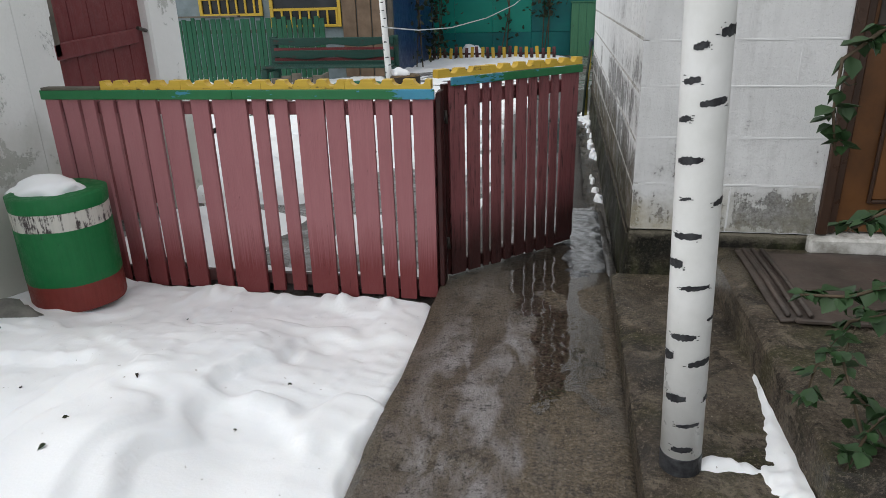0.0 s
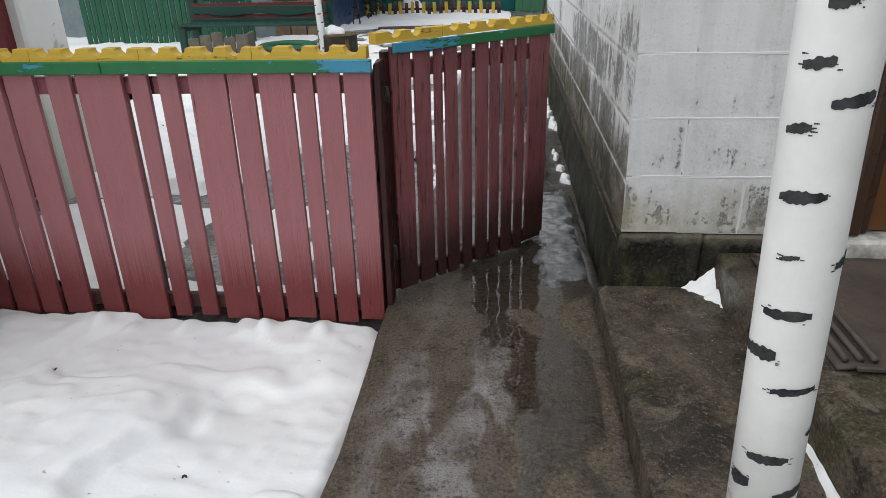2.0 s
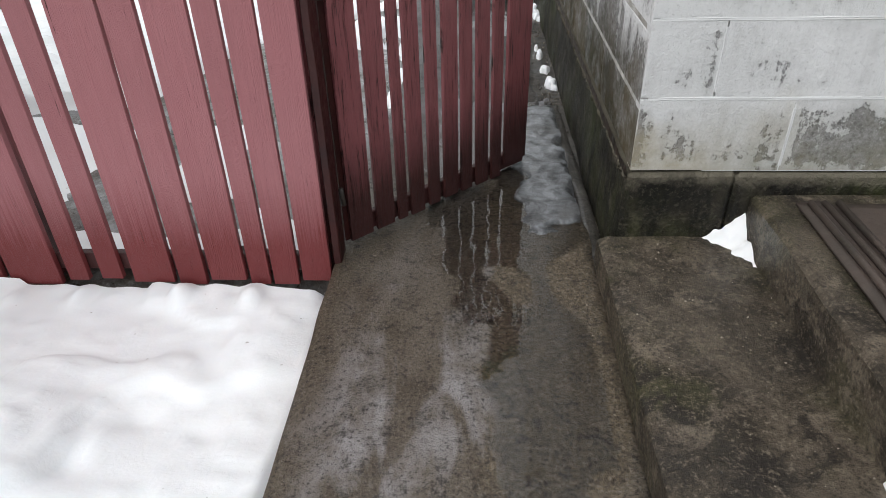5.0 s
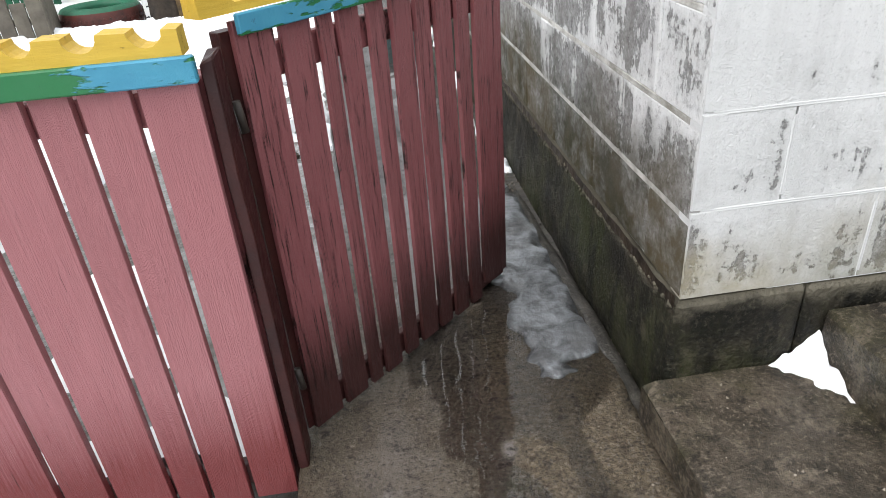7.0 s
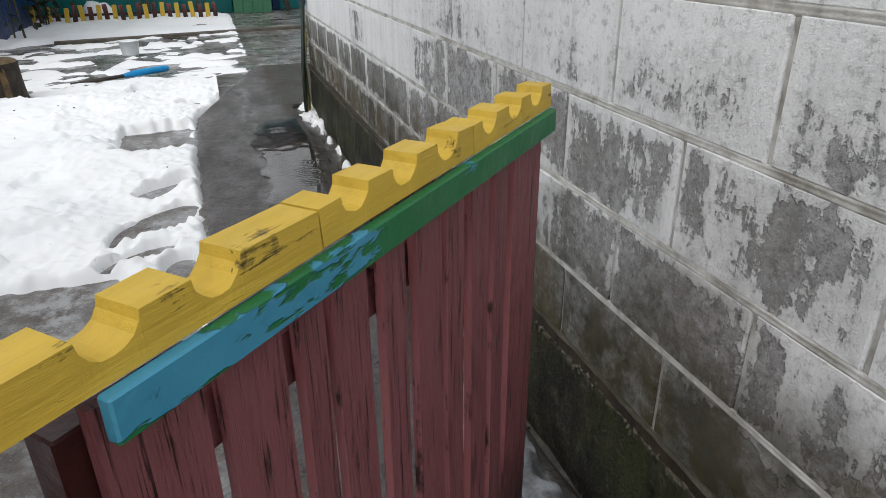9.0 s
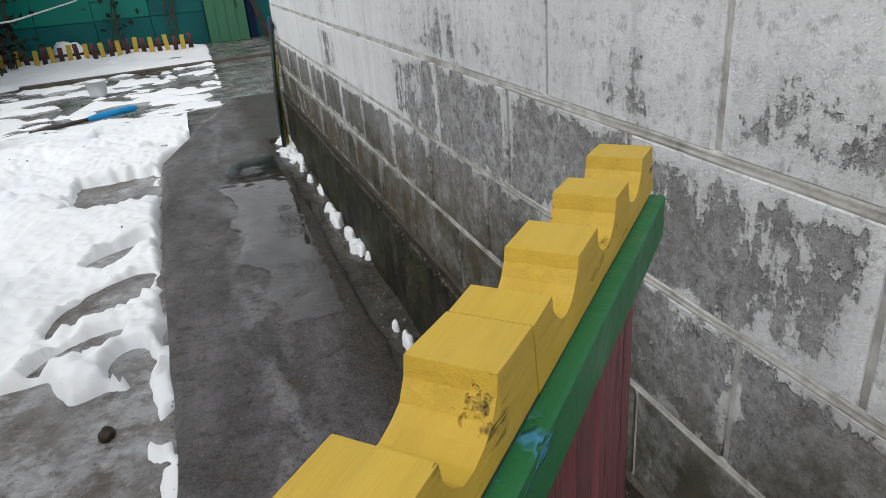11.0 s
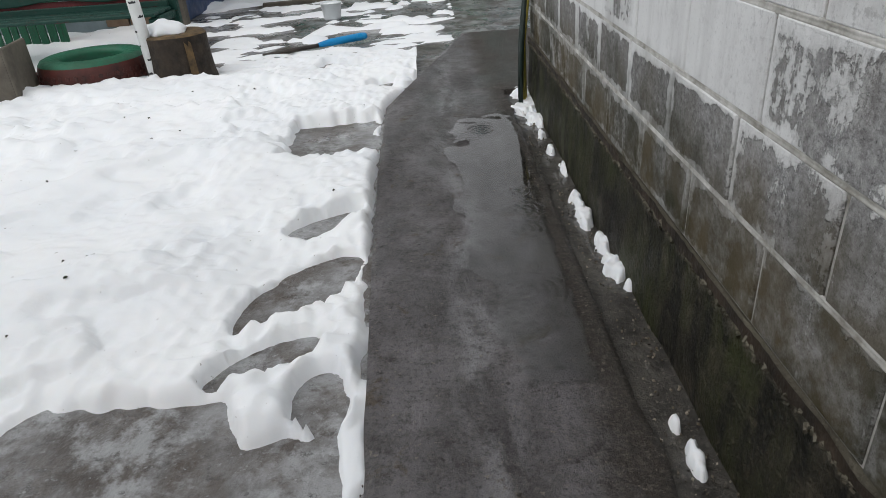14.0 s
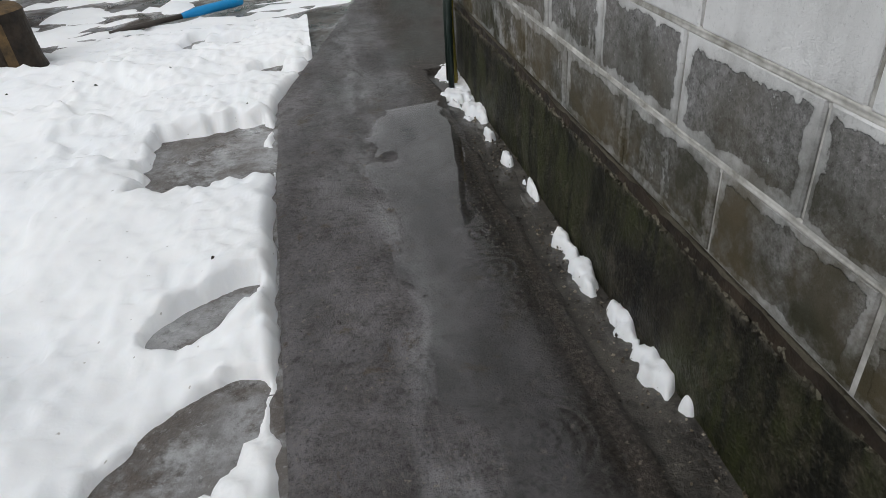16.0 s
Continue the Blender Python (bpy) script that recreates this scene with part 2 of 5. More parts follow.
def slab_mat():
    """Old wet concrete: iced on one side, gravelly on the other, greyer and smoother past the gate."""
    k = Mat("wet_concrete")
    v = k.coords()
    vl = k.coords(True, (1.5, .6, 1))
    x, y = k.axis(v, 0), k.axis(v, 1)
    big = k.noise(vl, 3.2, 6, .62, .3)
    mid = k.noise(v, 11, 6, .72, .2)
    grit = k.noise(v, 95, 4, .85)
    stones = k.cells(v, 120)
    wob = k.math('MULTIPLY', k.math('SUBTRACT', k.noise(v, 5.0, 6, .7), .5), .22)
    lane = k.ramp(k.math('ADD', k.math('ADD', x, .5), wob), [(.49, 0.0), (.53, 1.0)])
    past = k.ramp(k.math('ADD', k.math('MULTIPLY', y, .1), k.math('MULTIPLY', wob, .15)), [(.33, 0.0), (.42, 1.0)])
    # beside the snow
    left = k.mix(k.ramp(big, [(.38, 0.0), (.62, 1.0)]), (.053, .042, .030), (.132, .114, .098))
    left = k.mix(k.ramp(mid, [(.50, 0.0), (.62, .75)]), left, (.036, .027, .019))
    iced = k.math('MULTIPLY', k.ramp(k.noise(vl, 4.6, 6, .62, .4), [(.45, 0.0), (.60, .92)]), k.ramp(k.math('ADD', k.math('ADD', x, .5), wob), [(.06, 0.0), (.18, 1.0)]))
    iced = k.math('MULTIPLY', iced, k.ramp(k.math('ADD', k.math('MULTIPLY', y, .1), wob), [(.225, 1.0), (.28, .12)]))
    left = k.mix(iced, left, (.42, .415, .44))
    left = k.mix(k.ramp(k.math('ADD', k.math('ADD', x, .5), wob), [(.03, .7), (.10, 0.0)]), left, (.048, .040, .024))
    # the gravelly lane
    right = k.mix(k.ramp(mid, [(.36, 0.0), (.64, 1.0)]), (.050, .038, .024), (.140, .108, .070))
    right = k.mix(.55, right, k.ramp(stones, [(.0, (.026, .020, .013)), (.45, (.085, .066, .042)), (.8, (.18, .143, .095)), (1.0, (.36, .31, .235))]))
    right = k.mix(k.ramp(k.noise(vl, 2.7, 5), [(.52, 0.0), (.64, .7)]), right, (.120, .116, .112))
    c = k.mix(lane, left, right)
    # past the gate: greyer tones switched in by y, with a pale streak
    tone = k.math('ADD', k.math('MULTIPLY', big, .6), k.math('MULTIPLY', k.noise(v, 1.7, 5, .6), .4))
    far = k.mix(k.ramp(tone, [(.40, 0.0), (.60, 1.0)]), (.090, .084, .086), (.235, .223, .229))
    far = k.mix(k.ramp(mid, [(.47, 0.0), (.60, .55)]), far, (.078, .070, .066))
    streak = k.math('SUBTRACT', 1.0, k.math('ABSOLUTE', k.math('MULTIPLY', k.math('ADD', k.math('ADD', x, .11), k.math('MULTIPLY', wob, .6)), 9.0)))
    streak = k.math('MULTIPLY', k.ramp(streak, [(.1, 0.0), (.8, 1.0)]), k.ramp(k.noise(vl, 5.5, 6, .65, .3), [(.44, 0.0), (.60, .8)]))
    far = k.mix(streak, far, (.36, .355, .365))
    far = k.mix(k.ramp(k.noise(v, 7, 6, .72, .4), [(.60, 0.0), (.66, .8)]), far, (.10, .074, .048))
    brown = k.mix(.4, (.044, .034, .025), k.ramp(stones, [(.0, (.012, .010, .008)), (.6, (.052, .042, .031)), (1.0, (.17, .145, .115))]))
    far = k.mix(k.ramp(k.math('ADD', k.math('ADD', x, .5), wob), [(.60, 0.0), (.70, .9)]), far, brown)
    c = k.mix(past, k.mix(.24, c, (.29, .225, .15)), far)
    # grain, pits and pale grit, coarser in the lane
    fine = k.mix(past, (1.0, 1.0, 1.0), (.70, .70, .70))
    c = k.mix(k.math('MULTIPLY', k.ramp(k.noise(v, 24, 6, .78), [(.36, .85), (.47, 0.0)]), fine), c, (.022, .018, .015))
    c = k.mix(k.math('MULTIPLY', k.ramp(grit, [(.545, 0.0), (.63, .7)]), fine), c, (.25, .225, .195))
    c = k.mix(k.math('MULTIPLY', k.ramp(grit, [(.37, .85), (.46, 0.0)]), fine), c, (.016, .013, .011))
    c = k.mix(k.ramp(k.noise(v, 46, 3, .6), [(.67, 0.0), (.70, .6)]), c, (.32, .28, .23))
    c = k.mix(k.ramp(k.noise(v, 33, 3, .6), [(.68, 0.0), (.71, .8)]), c, (.025, .02, .016))
    h = k.math('ADD', k.math('MULTIPLY', grit, .7), k.math('MULTIPLY', k.noise(v, 22, 6, .75), 1.3))
    h = k.math('ADD', h, k.math('MULTIPLY', stones, .35))
    film = k.noise(vl, 2.4, 6, .62)
    k.wet(k.mix(past, k.ramp(film, [(.36, .9), (.58, .1)]), k.ramp(film, [(.36, .45), (.54, .0)])), k.ramp(film, [(.40, .05), (.62, .22)]), k.math('ADD', mid, k.math('MULTIPLY', grit, .6)), .008, .5)
    return k.done(c, k.ramp(film, [(.38, .3), (.65, .6)]), h, .014, 1.0, spec=.35)


def block_mat(name, bias, low, high, blocks=True, spread=.11):
    """White limewash worn off grey cinder block; bias shifts how much is gone."""
    k = Mat(name)
    v = k.coords()
    z = k.axis(v, 2)
    r = k.random()
    drip = k.noise(k.coords(True, (7, 7, 1.1)), 1.6, 5, .72)
    blot = k.noise(v, 3.2, 5, .6)
    fine = k.noise(v, 42, 4, .75)
    t = k.math('ADD', k.math('MULTIPLY', drip, .40), k.math('MULTIPLY', blot, .46))
    t = k.math('ADD', t, k.math('MULTIPLY', fine, .26))
    hgt = k.ramp(k.math('MULTIPLY', z, .5), [(.15, low + .5), (.36, (low + high) * .5 + .5), (.58, high + .5)])
    worn = name.startswith('worn')
    if worn:
        # near the gate the wash has gone in patches at every height; further on only the two lowest courses are bare
        past = k.ramp(k.math('ADD', k.math('MULTIPLY', k.axis(v, 1), .1), k.math('MULTIPLY', k.math('SUBTRACT', k.noise(v, 2.2, 4), .5), .12)), [(.50, 0.0), (.56, 1.0)])
        close = k.ramp(k.math('MULTIPLY', z, .5), [(.15, .68), (.25, .61), (.345, .565), (.45, .535), (.57, .42)])
        away = k.ramp(k.math('MULTIPLY', z, .5), [(.15, .64), (.338, .66), (.352, .41), (.60, .38)])
        hgt = k.mix(past, close, away)
    t = k.math('ADD', t, k.math('ADD', k.math('SUBTRACT', hgt, .5 - bias), k.math('MULTIPLY', k.math('SUBTRACT', r, .5), spread)))
    if blocks:
        # paint holds best along the joints
        ob = k.n.new("ShaderNodeTexCoord").outputs["Object"]
        by, bz = k.axis(ob, 1), k.axis(ob, 2)
        d = k.math('MINIMUM', k.math('MINIMUM', by, k.math('SUBTRACT', .388, by)), k.math('MINIMUM', bz, k.math('SUBTRACT', .19, bz)))
        d = k.math('ADD', d, k.math('MULTIPLY', k.math('SUBTRACT', k.noise(v, 14, 3), .5), .05))
        hold = k.ramp(k.math('MULTIPLY', d, 10.0), [(.02, .085), (.30, 0.0)])
        if worn:
            hold = k.mix(past, hold, k.ramp(k.math('MULTIPLY', d, 10.0), [(.08, .30), (.30, 0.0)]))
        t = k.math('SUBTRACT', t, hold)
    bare = k.ramp(t, [(.58, 0.0), (.604, 1.0)])
    thin = k.ramp(t, [(.49, 0.0), (.58, .5)])
    paint = k.mix(k.ramp(k.noise(v, 2.0, 4), [(.35, 0.0), (.65, 1.0)]), *(((.82, .83, .83), (.72, .73, .73)) if name.startswith('worn') else ((.74, .75, .75), (.64, .65, .65))))
    paint = k.mix(k.math('MULTIPLY', k.ramp(k.noise(k.coords(True, (9, 9, .7)), 2.0, 4), [(.5, 0.0), (.68, 1.0)]), .28), paint, (.46, .465, .46))
    stone = k.mix(k.ramp(k.noise(v, 48, 5, .9), [(.36, 0.0), (.64, 1.0)]), (.11, .11, .111), (.44, .44, .442))
    stone = k.mix(k.ramp(k.noise(v, 4.5, 4), [(.4, 0.0), (.65, .8)]), stone, (.20, .195, .185))
    c = k.mix(thin, paint, (.50, .505, .50))
    c = k.mix(bare, c, stone)
    if worn:
        left_over = k.math('MULTIPLY', k.ramp(k.noise(v, 26, 6, .8), [(.47, 0.0), (.58, .65)]), k.ramp(k.noise(v, 2.8, 4), [(.38, .25), (.60, 1.0)]))
        left_over = k.math('MULTIPLY', left_over, k.math('SUBTRACT', 1.0, past))
        c = k.mix(k.math('MULTIPLY', left_over, bare), c, (.56, .565, .56))
        c = k.mix(k.math('MULTIPLY', k.ramp(k.noise(v, 38, 6, .8), [(.53, 0.0), (.62, .55)]), k.math('SUBTRACT', 1.0, past)), c, (.30, .30, .30))
    pits = k.noise(v, 95, 4, .85)
    c = k.mix(k.math('MULTIPLY', k.ramp(pits, [(.30, .9), (.43, 0.0)]), k.ramp(bare, [(0.0, .30), (1.0, 1.0)])), c, (.045, .044, .042))
    c = k.mix(k.math('MULTIPLY', k.ramp(pits, [(.58, 0.0), (.68, .8)]), bare), c, (.52, .52, .51))
    # ochre and green growth near the foot
    foot = k.ramp(k.math('SUBTRACT', k.math('MULTIPLY', z, .8), k.math('MULTIPLY', k.noise(v, 3.5, 4), .36)), [(.10, 1.0), (.24, .8), (.38, 0.0)] if name.startswith('worn') else [(.06, .8), (.22, 0.0)])
    tint = k.mix(k.ramp(k.noise(v, 2.2), [(.42, 0.0), (.58, 1.0)]), (.095, .078, .046) if name.startswith('worn') else (.36, .32, .22), (.034, .033, .016) if name.startswith('worn') else (.20, .19, .12))
    c = k.mix(k.math('MULTIPLY', foot, k.ramp(k.noise(v, 9, 5, .7), [(.3, .45), (.56, 1.0)])), c, tint)
    rough = k.ramp(bare, [(0.0, .62), (1.0, .85)])
    h = k.math('SUBTRACT', k.math('MULTIPLY', k.noise(v, 48, 5, .85), 1.3), k.math('MULTIPLY', bare, .6))
    h = k.math('ADD', h, k.math('MULTIPLY', blot, .3))
    return k.done(c, rough, h, .005, 1.0, spec=.25)


def plinth_mat():
    k = Mat("mossy_plinth_concrete")
    v = k.coords()
    vs = k.coords(True, (4, 4, .8))
    z = k.axis(v, 2)
    c = k.mix(k.ramp(k.noise(v, 4.0, 6, .68, .3), [(.36, 0.0), (.64, 1.0)]), (.007, .006, .004), (.042, .037, .026))
    c = k.mix(k.ramp(k.noise(v, 2.0, 6, .65), [(.44, 0.0), (.58, .85)]), c, (.031, .037, .010))
    c = k.mix(k.ramp(k.noise(vs, 3.0, 5, .65), [(.48, 0.0), (.60, .85)]), c, (.004, .004, .003))
    c = k.mix(k.ramp(k.noise(v, 70, 4, .8), [(.54, 0.0), (.64, .6)]), c, (.082, .075, .054))
    c = k.mix(k.ramp(k.noise(v, 9.0, 6, .75), [(.55, 0.0), (.66, .6)]), c, (.082, .071, .049))
    rim = k.ramp(k.math('ADD', z, k.math('MULTIPLY', k.noise(v, 12, 5, .7), .12)), [(.305, 0.0), (.345, .8)])
    c = k.mix(rim, c, (.16, .145, .11))
    rough = k.ramp(k.noise(v, 3.5, 4), [(.35, .42), (.65, .85)])
    return k.done(c, rough, k.math('ADD', k.noise(v, 14, 6, .7), k.math('MULTIPLY', k.noise(v, 90, 3), .4)), .018, 1.0, spec=.25)


def porch_mat():
    k = Mat("mossy_step_concrete")
    v = k.coords()
    c = k.mix(k.ramp(k.noise(v, 3.6, 6, .68, .4), [(.38, 0.0), (.60, 1.0)]), (.032, .025, .017), (.125, .100, .072))
    c = k.mix(k.ramp(k.noise(v, 2.4, 5, .6), [(.50, 0.0), (.62, .7)]), c, (.052, .052, .018))
    c = k.mix(k.ramp(k.noise(v, 6.3, 6, .72, .5), [(.51, 0.0), (.60, .9)]), c, (.020, .015, .011))
    c = k.mix(k.ramp(k.noise(v, 9.0, 6, .72, .3), [(.54, 0.0), (.63, .8)]), c, (.185, .150, .112))
    grit = k.noise(v, 80, 4, .85)
    c = k.mix(k.ramp(grit, [(.54, 0.0), (.63, .65)]), c, (.24, .20, .15))
    c = k.mix(k.ramp(grit, [(.37, .8), (.46, 0.0)]), c, (.012, .010, .007))
    k.wet(k.ramp(k.noise(v, 3.0, 4), [(.40, .5), (.54, 0.0)]), .15, grit, .006, .5)
    return k.done(c, k.ramp(k.noise(v, 3.0), [(.35, .35), (.65, .8)]), k.math('ADD', k.noise(v, 20, 6, .7), k.math('MULTIPLY', grit, .6)), .012, 1.0, spec=.3)


def band_mat(name, slope):
    """Green paint over blue on the fence rail, worn through in patches."""
    k = Mat(name)
    tc = k.n.new("ShaderNodeTexCoord").outputs["Object"]
    v = k.coords()
    x = k.axis(tc, 0)
    p = k.math('ADD', k.noise(k.coords(True, (2, 2, 7)), 3.0, 5, .65), k.math('MULTIPLY', x, slope))
    m = k.ramp(p, [(.50, 0.0), (.53, 1.0)]) if slope > 0 else k.ramp(p, [(.455, 0.0), (.475, 1.0)])
    c = k.mix(k.noise(v, 14), (.008, .12, .035), (.012, .17, .055))
    b = k.mix(k.noise(v, 14), (.03, .20, .34), (.06, .30, .42))
    c = k.mix(m, c, b)
    c = k.mix(k.ramp(k.noise(v, 45, 5, .7), [(.66, 0.0), (.74, .9)]), c, (.02, .03, .03))
    return k.done(c, k.ramp(k.noise(v, 20), [(.3, .35), (.7, .6)]), k.math('ADD', k.noise(v, 60, 4), m), .002)


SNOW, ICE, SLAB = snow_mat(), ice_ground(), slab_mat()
BLOCK_W, BLOCK_S = block_mat("worn_limewashed_block", .0, .14, -.10), block_mat("limewashed_block", -.045, .075, -.12, True, .07)


def gutter_mat():
    k = Mat("muddy_wet_concrete")
    v = k.coords()
    c = k.mix(k.ramp(k.noise(v, 8, 6, .7, .3), [(.36, 0.0), (.62, 1.0)]), (.018, .015, .012), (.088, .080, .068))
    c = k.mix(k.ramp(k.noise(v, 70, 4, .8), [(.55, 0.0), (.68, .7)]), c, (.21, .19, .16))
    c = k.mix(k.ramp(k.noise(v, 30, 5, .75), [(.34, .85), (.46, 0.0)]), c, (.012, .011, .008))
    k.wet(k.ramp(k.noise(v, 5, 4), [(.40, 1.0), (.60, .2)]), .12, k.noise(v, 18, 4), .006, .5)
    return k.done(c, .5, k.math('ADD', k.noise(v, 22, 6, .75), k.math('MULTIPLY', k.noise(v, 90, 3), .4)), .016, 1.0)


GUTTER = gutter_mat()
LIMED = plain("limewashed_mortar", (.72, .73, .73), (.63, .64, .64), 6, .7, 60, .003, True)
MORTAR = plain("pale_mortar", (.62, .615, .59), (.25, .24, .21), 13, .8, 60, .003, True)
PLINTH, PORCH = plinth_mat(), porch_mat()
BAND, BAND_GATE = band_mat("green_over_blue_paint", .09), band_mat("green_and_blue_gate_paint", -.34)
PINK = painted("faded_red_paint", (.42, .185, .198), (.345, .128, .141), (.05, .014, .012), 11, .67, .45, wet=(.15, .022, .022))
# Far darker red than the planks, for gate post and hinge-side stile.
HINGE_RED = plain("very_dark_red_wood", (.022, .006, .006), (.045, .011, .010), 9, .45, 25, .003)
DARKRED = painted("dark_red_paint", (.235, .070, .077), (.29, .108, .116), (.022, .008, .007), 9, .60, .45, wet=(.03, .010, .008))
YELLOW = painted("yellow_paint", (.64, .43, .045), (.55, .37, .055), (.07, .05, .022), 14, .645, .5, along='x')
WHITE_POLE = plain("white_gloss_paint", (.78, .79, .78), (.70, .71, .69), 7, .38, 14, .003)
BLACK = plain("black_paint", (.012, .013, .016), (.05, .052, .056), 40, .5, 60, .001)
RED_DOOR = painted("maroon_door_paint", (.13, .018, .022), (.17, .03, .032), (.04, .01, .01), 6, .70, .45)


def house_mat():
    k = Mat("old_limewash")
    v = k.coords()
    c = k.mix(k.noise(v, 3.0, 5), (.84, .85, .84), (.68, .70, .68))
    peel = k.ramp(k.math('ADD', k.math('MULTIPLY', k.noise(v, 2.6, 6, .7, .5), .8), k.math('MULTIPLY', k.noise(v, 26, 5, .7), .2)), [(.575, 0.0), (.60, .8)])
    c = k.mix(peel, c, (.44, .46, .43))
    low = k.ramp(k.math('SUBTRACT', k.axis(v, 2), k.math('MULTIPLY', k.noise(v, 4.0, 5), .7)), [(.05, .6), (.45, 0.0)])
    c = k.mix(low, c, (.34, .36, .28))
    return k.done(c, .8, k.math('SUBTRACT', k.noise(v, 30, 5, .7), peel), .005, .9)


HOUSE = house_mat()
GREEN_SLAT = painted("green_slat_paint", (.009, .085, .045), (.018, .12, .062), (.03, .04, .03), 7, .60, .55)
GREEN_BENCH = painted("dark_green_paint", (.005, .036, .028), (.008, .055, .04), (.04, .02, .015), 8, .62, .5, along='x')
TEAL = plain("teal_sheet_paint", (.003, .11, .115), (.003, .15, .14), 1.5, .4, 12, .003)
TURQ = plain("turquoise_sheet_paint", (.003, .19, .15), (.004, .23, .17), 1.5, .4, 12, .003)
BLUE = plain("deep_blue_paint", (.005, .022, .085), (.008, .035, .11), 3, .4, 20, .002)
LIGHT_GREEN = painted("pale_green_paint", (.05, .17, .09), (.065, .21, .115), (.05, .08, .05), 7, .66, .5)
GREY_WALL = plain("blue_grey_render", (.22, .27, .29), (.15, .19, .20), 3, .7, 25, .004, True)
BROWN_BOARD = plain("bare_brown_board", (.20, .14, .095), (.13, .09, .06), 5, .7, 30, .004)
BARK = plain("dark_wet_bark", (.012, .009, .006), (.040, .028, .018), 12, .6, 14, .012)
CUT_WOOD = plain("weathered_cut_wood", (.15, .095, .04), (.05, .034, .018), 12, .6, 30, .005)
TYRE = plain("worn_tyre_paint", (.10, .028, .022), (.035, .018, .016), 6, .55, 20, .004)
TYRE_GREEN = plain("green_tyre_paint", (.012, .12, .065), (.02, .09, .05), 9, .5, 25, .003)
HANDLE_BLUE = plain("blue_plastic", (.008, .22, .50), (.01, .26, .56), 5, .35, 30, .0005)
SHAFT = plain("dark_wet_shaft", (.03, .025, .022), (.06, .05, .042), 9, .5, 30, .001)
WHITE_PLASTIC = plain("white_plastic", (.72, .76, .78), (.66, .70, .72), 5, .4, 30, .0005)
DARK_FRAME = plain("dark_brown_varnish", (.03, .016, .010), (.05, .026, .016), 6, .35, 25, .002)
DOOR_BROWN = plain("tan_door_veneer", (.13, .055, .018), (.075, .032, .011), 4, .4, 20, .002)
MAT_RUBBER = plain("old_rubber_mat", (.05, .042, .036), (.085, .065, .055), 5, .5, 30, .004)
LEAF = plain("green_leaf", (.018, .048, .016), (.035, .075, .026), 12, .45, 30, .001)
DRY_LEAF = plain("withered_leaf", (.035, .034, .02), (.018, .03, .014), 9, .7, 30, .001)
STEM = plain("brown_stem", (.10, .07, .045), (.06, .05, .03), 12, .7, 30, .001)
HOSE_YELLOW = plain("yellow_hose", (.30, .25, .04), (.22, .19, .04), 8, .5, 30, .001)
HOSE_DARK = plain("black_green_hose", (.012, .02, .016), (.02, .035, .03), 8, .45, 30, .001)
ROPE = plain("pale_rope", (.55, .58, .58), (.45, .48, .48), 20, .8, 60, .001)
DARK_GAP = plain("dark_window_pane", (.015, .018, .02), (.03, .035, .04), 3, .12, 5, .001)
OLD_BOARD = plain("grey_old_board", (.085, .075, .062), (.14, .125, .10), 6, .75, 25, .004)
STONE = plain("grey_boulder", (.22, .21, .19), (.10, .10, .09), 6, .8, 18, .01)
ORANGE = plain("orange_tube", (.62, .17, .03), (.5, .13, .02), 6, .4, 30, .001)


def water_film():
    """Clear shallow water: the concrete shows through, the sky glints by Fresnel."""
    m = bpy.data.materials.new("clear_shallow_water")
    m.use_nodes = True
    n, l = m.node_tree.nodes, m.node_tree.links
    n.clear()
    clear, gloss = n.new("ShaderNodeBsdfTransparent"), n.new("ShaderNodeBsdfGlossy")
    clear.inputs["Color"].default_value = (.98, .98, .98, 1)
    gloss.inputs["Roughness"].default_value = .02
    fres, both, out = n.new("ShaderNodeFresnel"), n.new("ShaderNodeMixShader"), n.new("ShaderNodeOutputMaterial")
    fres.inputs["IOR"].default_value = 1.6
    l.new(fres.outputs[0], both.inputs[0])
    l.new(clear.outputs[0], both.inputs[1])
    l.new(gloss.outputs[0], both.inputs[2])
    l.new(both.outputs[0], out.inputs["Surface"])
    return m


WATER = water_film()

# ---------- ground, walkway, snow ----------
LEFT_EDGE = [(-3.0, -.50), (1.6, -.485), (2.2, -.462), (2.9, -.465), (3.6, -.44), (4.8, -.40), (5.2, -.42), (6.1, -.456), (7.05, -.48), (8.03, -.485), (10.2, .10)]


def left_edge(y):
    return curve_x(LEFT_EDGE, y) + .006 * nz(0, y, 3, 5)


ground = sheet([-150, -40, -12] + steps(-6, 3, .25) + [12, 40, 150], [-150, -40, -8] + steps(-4, 18, .25) + [30, 60, 150],
               lambda x, y: -.14 if 0 <= x <= .8 and 2.2 < y < 8.6 else -.17 if -4.1 <= x <= -.2 and 1.4 < y < 3.1 else -.062 + (.012 * nz(x, y, 0, 1.3) if -6 < x < 3 and -4 < y < 18 else 0))
solid("ground", ground, ICE, "grey meltwater ice over dark trodden soil", "ground", kind="structure", smooth=True)


